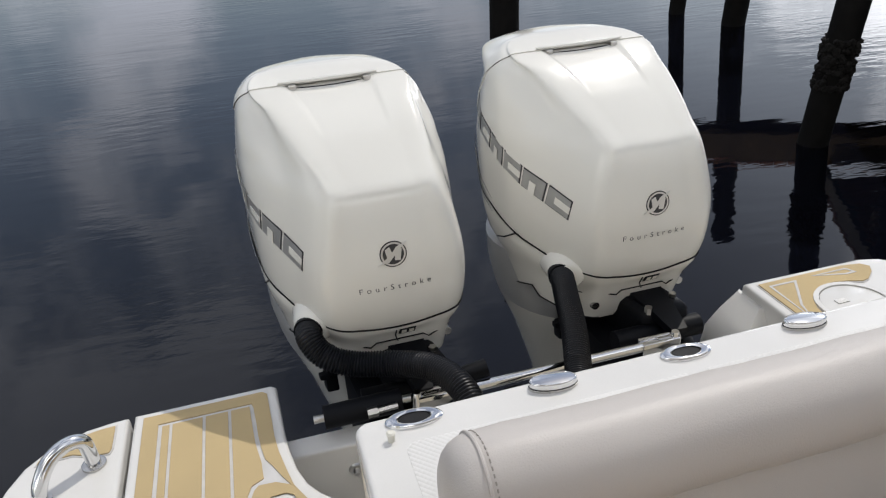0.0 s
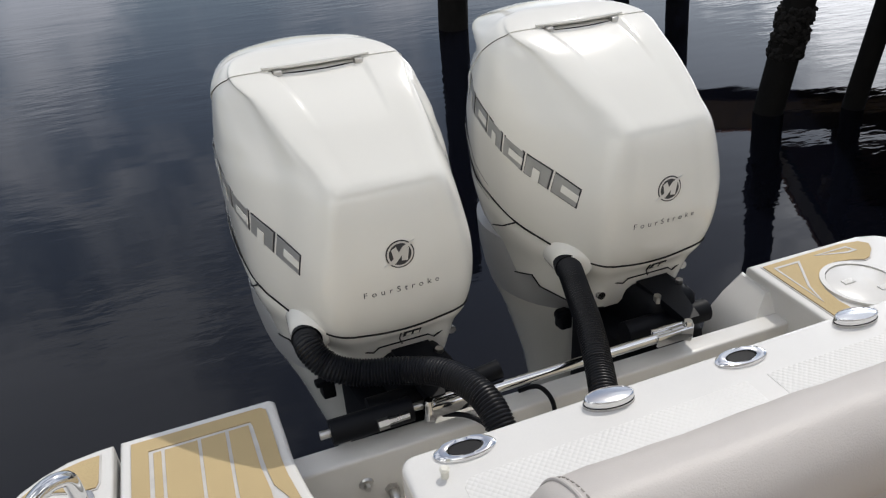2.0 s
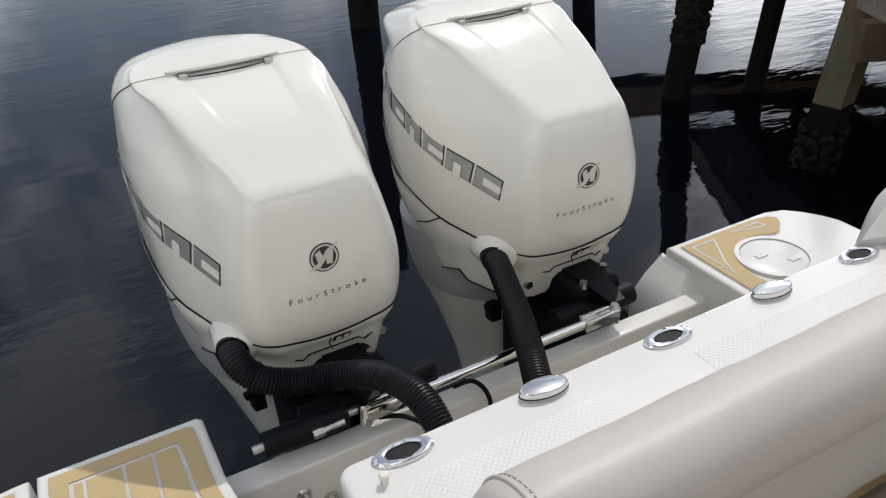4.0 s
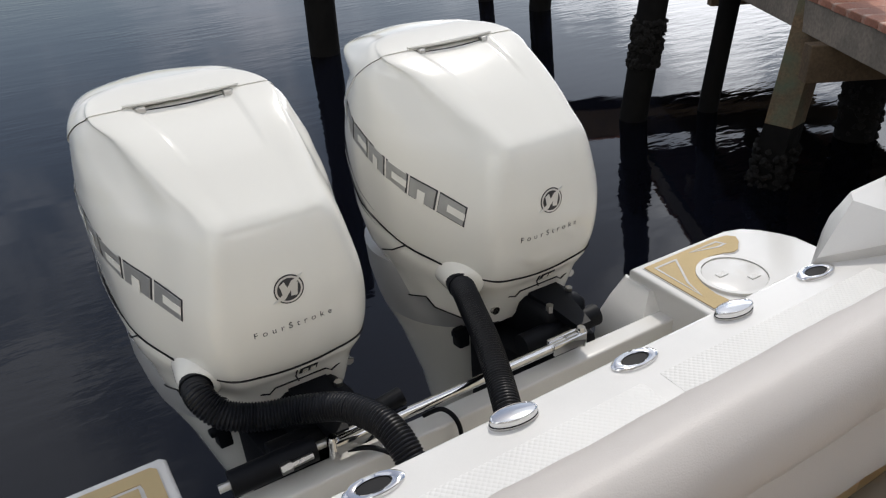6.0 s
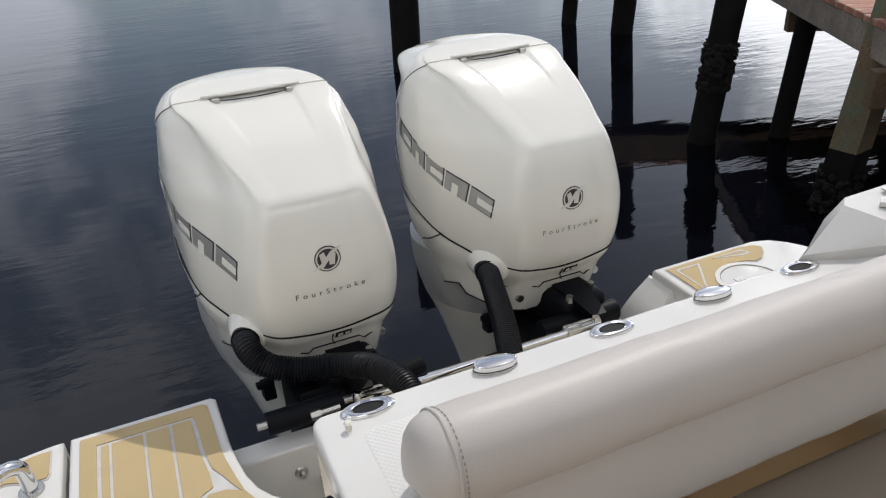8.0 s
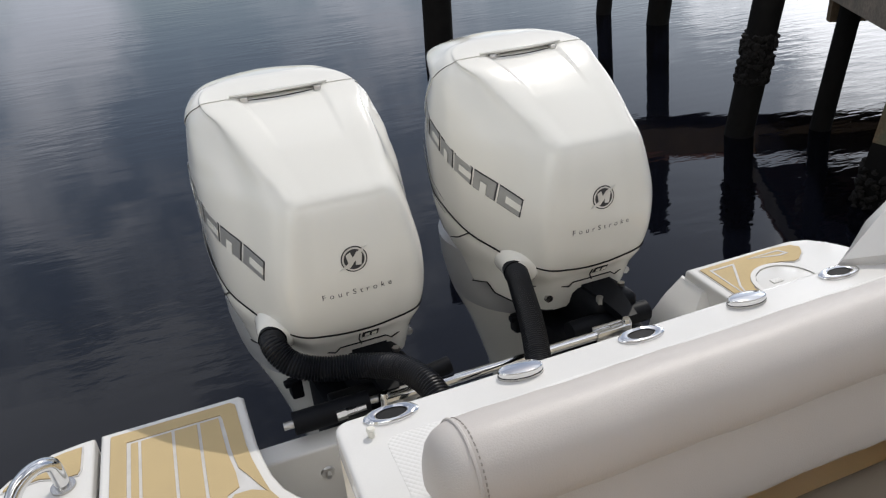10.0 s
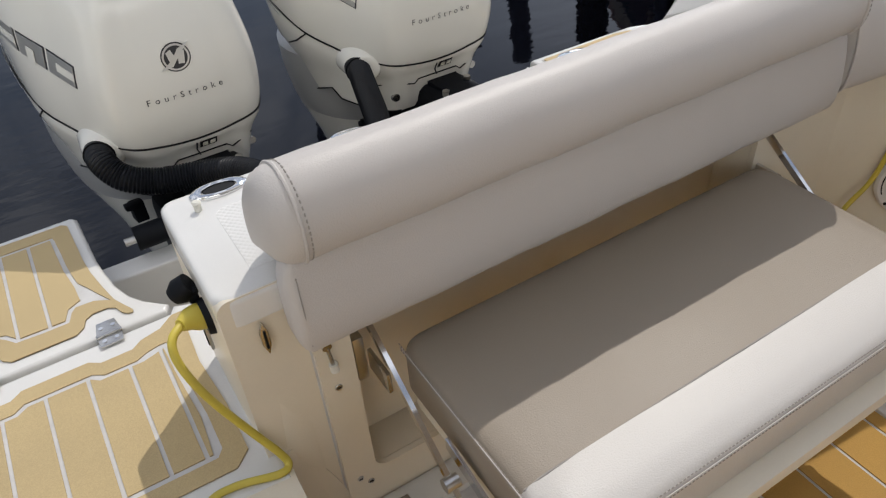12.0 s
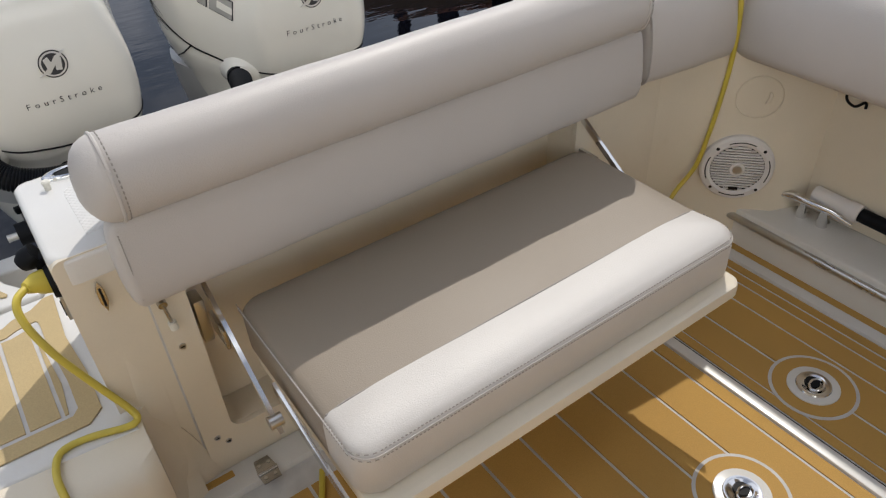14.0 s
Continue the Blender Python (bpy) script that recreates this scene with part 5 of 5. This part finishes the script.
planks([(-0.56, -2.9), (1.29, -2.9), (1.29, 0.52), (0.16, 0.52), (0.12, 0.42), (-0.56, 0.42)], [1.292 - 0.1075 * i for i in range(17, -1, -1)], 0.008, 0.003, 0.0065, sole, PAD)
planks([(1.40, -2.9), (1.73, -2.9), (1.73, 0.55), (1.40, 0.55)], [1.40, 1.49, 1.60, 1.665, 1.70, 1.732], 0.008, 0.003, 0.0065, sole, PAD)


def floor_latch(x, y):
    th = thing("floor_latch", (x, y, 0.009), "round chrome floor hatch latch in white ring", "latch", "floor latches")
    part("groove_ring", disc((x, y, 0.006), 0.098, 0.0012, 48), GROOVE, th)
    part("pad_ring", disc((x, y, 0.0065), 0.090, 0.0016, 48), PAD, th)
    part("base", disc((x, y, 0.007), 0.058, 0.005, 40, 0.002), GEL, th)
    part("cup", loft([[(x + r * math.cos(t), y + r * math.sin(t), z) for t in np.linspace(0, 2 * math.pi, 32, endpoint=False)] for r, z in ((0.040, 0.0125), (0.038, 0.016), (0.030, 0.016), (0.026, 0.0135))]), CHROME, th)
    part("finger_hole", disc((x + 0.004, y + 0.006, 0.0135), 0.016, 0.0028, 20), SEAM, th)
    ring = [(x + 0.020 * math.cos(t), y + 0.014 * math.sin(t) - 0.006, 0.0175) for t in np.linspace(0, 2 * math.pi, 20)]
    part("lift_ring", tube(ring, 0.003, 8), CHROME, th)


floor_latch(1.490, 0.040)
floor_latch(1.125, -0.036)
# raised edge with hinge in front of the pillar
part("step_moulding", box((0.20, 0.585, 0.0), (1.25, 0.655, 0.026), 0.008), GEL, sole)
part("slot_pad", box((0.225, 0.625, 0.024), (0.315, 0.642, 0.0285), 0.002), PAD, sole)
hinge(0.375, 0.592, 0.026, 0, 0.9)

# ---- dock ----
along = Vector((0.5, 0.866, 0)).normalized()
across = Vector((along.y, -along.x, 0))
DOCK = Matrix(((along.x, across.x, 0, 3.72), (along.y, across.y, 0, 2.62), (0, 0, 1, 0), (0, 0, 0, 1)))
TOP = 0.61
dock = thing("dock", DOCK.translation + Vector((0, 0, TOP)), "timber dock with red-brown planks and grey fascia", "dock")


def dpart(name, bm, mat, label="", parent=None):
    bm.transform(DOCK)
    return part(name, bm, mat, parent or dock, label, smooth=False)


dpart("fascia", box((-2.2, -0.02, TOP - 0.20), (3.4, 0.03, TOP - 0.03), 0.006), FASCIA, "grey weathered fascia board")
dpart("fascia", box((-2.2, 2.2, TOP - 0.20), (3.4, 2.25, TOP - 0.03), 0.006), FASCIA)
for u in (-1.6, -0.2, 1.75, 3.25):
    dpart("cross_beam", box((u, -0.10 if u == -0.2 else 0.06, TOP - 0.40), (u + 0.09, 2.35, TOP - 0.20), 0.008), TIMBER, "brown sawn cross beam")
for v in (0.6, 1.2, 1.7):
    dpart("joist", box((-2.2, v, TOP - 0.20), (3.4, v + 0.05, TOP - 0.03)), TIMBER)
shared = None
for i in range(39):
    u = -2.2 + i * 0.145
    if shared is None:
        bm = box((0, -0.03, TOP - 0.03), (0.138, 2.28, TOP + 0.008), 0.004, 1)
        bm.transform(DOCK)
        first = part("deck_plank", bm, DECKING, dock, smooth=False)
        shared = first
        first.matrix_basis = Matrix.Translation(along * u)
    else:
        o = shared.copy()
        scene.collection.objects.link(o)
        o.matrix_basis = Matrix.Translation(along * u + Vector((0, 0, random.uniform(-0.003, 0.003))))
hs = thing("dock_line", (4.4, 2.6, TOP), "thin red-brown cord lying on the dock planks", "cord")
part("cord", tube(smooth_line([DOCK @ Vector(p) for p in ((0.9, 0.30, TOP + 0.016), (0.5, 0.42, TOP + 0.016), (0.1, 0.50, TOP + 0.016), (-0.5, 0.75, TOP + 0.016), (-0.9, 0.8, TOP + 0.016))], 8), 0.010, 8), DECKING, hs)


def pile(x, y, r, top, name, label, mat, lean=(0.05, 0.0), crust=None, square=False, group="dock piles"):
    """A driven pile that leans a little, with a shell crust at the tide line."""
    th = thing(name, (x, y, WATER_Z), label, "pile", group)
    rings = []
    seg = 4 if square else 18
    for i, z in enumerate(np.linspace(WATER_Z - 0.8, top, 14)):
        s = z - WATER_Z
        rr = r * (1 + 0.05 * noise.noise((x, y, z * 2.0)))
        rings.append([(x + lean[0] * s + rr * math.cos(2 * math.pi * (k + 0.5) / seg + 0.18), y + lean[1] * s + rr * math.sin(2 * math.pi * (k + 0.5) / seg + 0.18), z) for k in range(seg)])
    part("shaft", loft(rings), mat, th, sharp=50)
    if crust:
        rnd = random.Random(int(x * 100))
        bm = bmesh.new()
        for _ in range(crust[2]):
            z, a = rnd.uniform(crust[0], crust[1]), rnd.uniform(0, 6.283)
            s = z - WATER_Z
            size = rnd.uniform(0.010, 0.028)
            c = Vector((x + lean[0] * s + r * math.cos(a), y + lean[1] * s + r * math.sin(a), z))
            b2 = bmesh.new()
            bmesh.ops.create_icosphere(b2, subdivisions=1, radius=size)
            for v in b2.verts:
                v.co = v.co * rnd.uniform(0.7, 1.4) + c
            merge(bm, b2)
        tagged(part("shell_crust", bm, BARNACLE, th, "crust of oysters and barnacles", smooth=False), kind="stuff")
    return th


dock_post = pile(3.72, 2.74, 0.115, 1.6, "dock_post", "square brown timber dock post with green stains", POST_TIMBER, (0.125, -0.03), (-0.58, -0.25, 150), square=True)
part("wet_foot", loft([[(3.72 + 0.125 * (z - WATER_Z) + r * math.cos(2 * math.pi * (k + 0.5) / 4 + 0.18), 2.74 - 0.03 * (z - WATER_Z) + r * math.sin(2 * math.pi * (k + 0.5) / 4 + 0.18), z) for k in range(4)] for z, r in ((-0.75, 0.118), (-0.16, 0.118), (-0.12, 0.116))]), PILE, dock_post, "black wet foot of the post", smooth=False)
pile(4.78, 2.87, 0.13, TOP - 0.2, "dock_pile", "dark wet round pile under the dock", PILE, (0.05, 0), (-0.50, -0.10, 130))
pile(3.90, 4.08, 0.105, 1.7, "dock_pile", "dark wet round pile with shell crust", PILE, (0.10, -0.03), (-0.10, 0.24, 320))
pile(4.46, 3.86, 0.075, 1.7, "dock_pile", "thin dark wet pile behind the dock", PILE, (0.09, -0.02))
pile(5.78, 7.68, 0.14, 2.4, "mooring_pile", "dark round mooring pile standing in water", PILE, (0.06, -0.03))
pile(5.62, 8.65, 0.10, 2.4, "mooring_pile", "dark round mooring pile standing in water", PILE, (0.06, -0.03))
pile(2.85, 7.6, 0.155, 2.6, "mooring_pile", "dark round mooring pile standing in water", PILE, (0.02, 0))

# finger pier reaching across behind the motors
fp = thing("finger_pier", (5.0, 6.5, 0.7), "narrow brown timber finger pier mirrored in the water", "pier")
for u in (4.0, 4.36):
    bm = box((u, -2.0, 0.36), (u + 0.06, 2.2, 0.67), 0.005)
    bm.transform(DOCK)
    part("fascia", bm, TIMBER, fp, smooth=False)
for i in range(30):
    bm = box((3.98, -2.0 + i * 0.14, 0.67), (4.44, -2.0 + i * 0.14 + 0.133, 0.705), 0.004, 1)
    bm.transform(DOCK)
    part("deck_plank", bm, DECKING, fp, smooth=False)
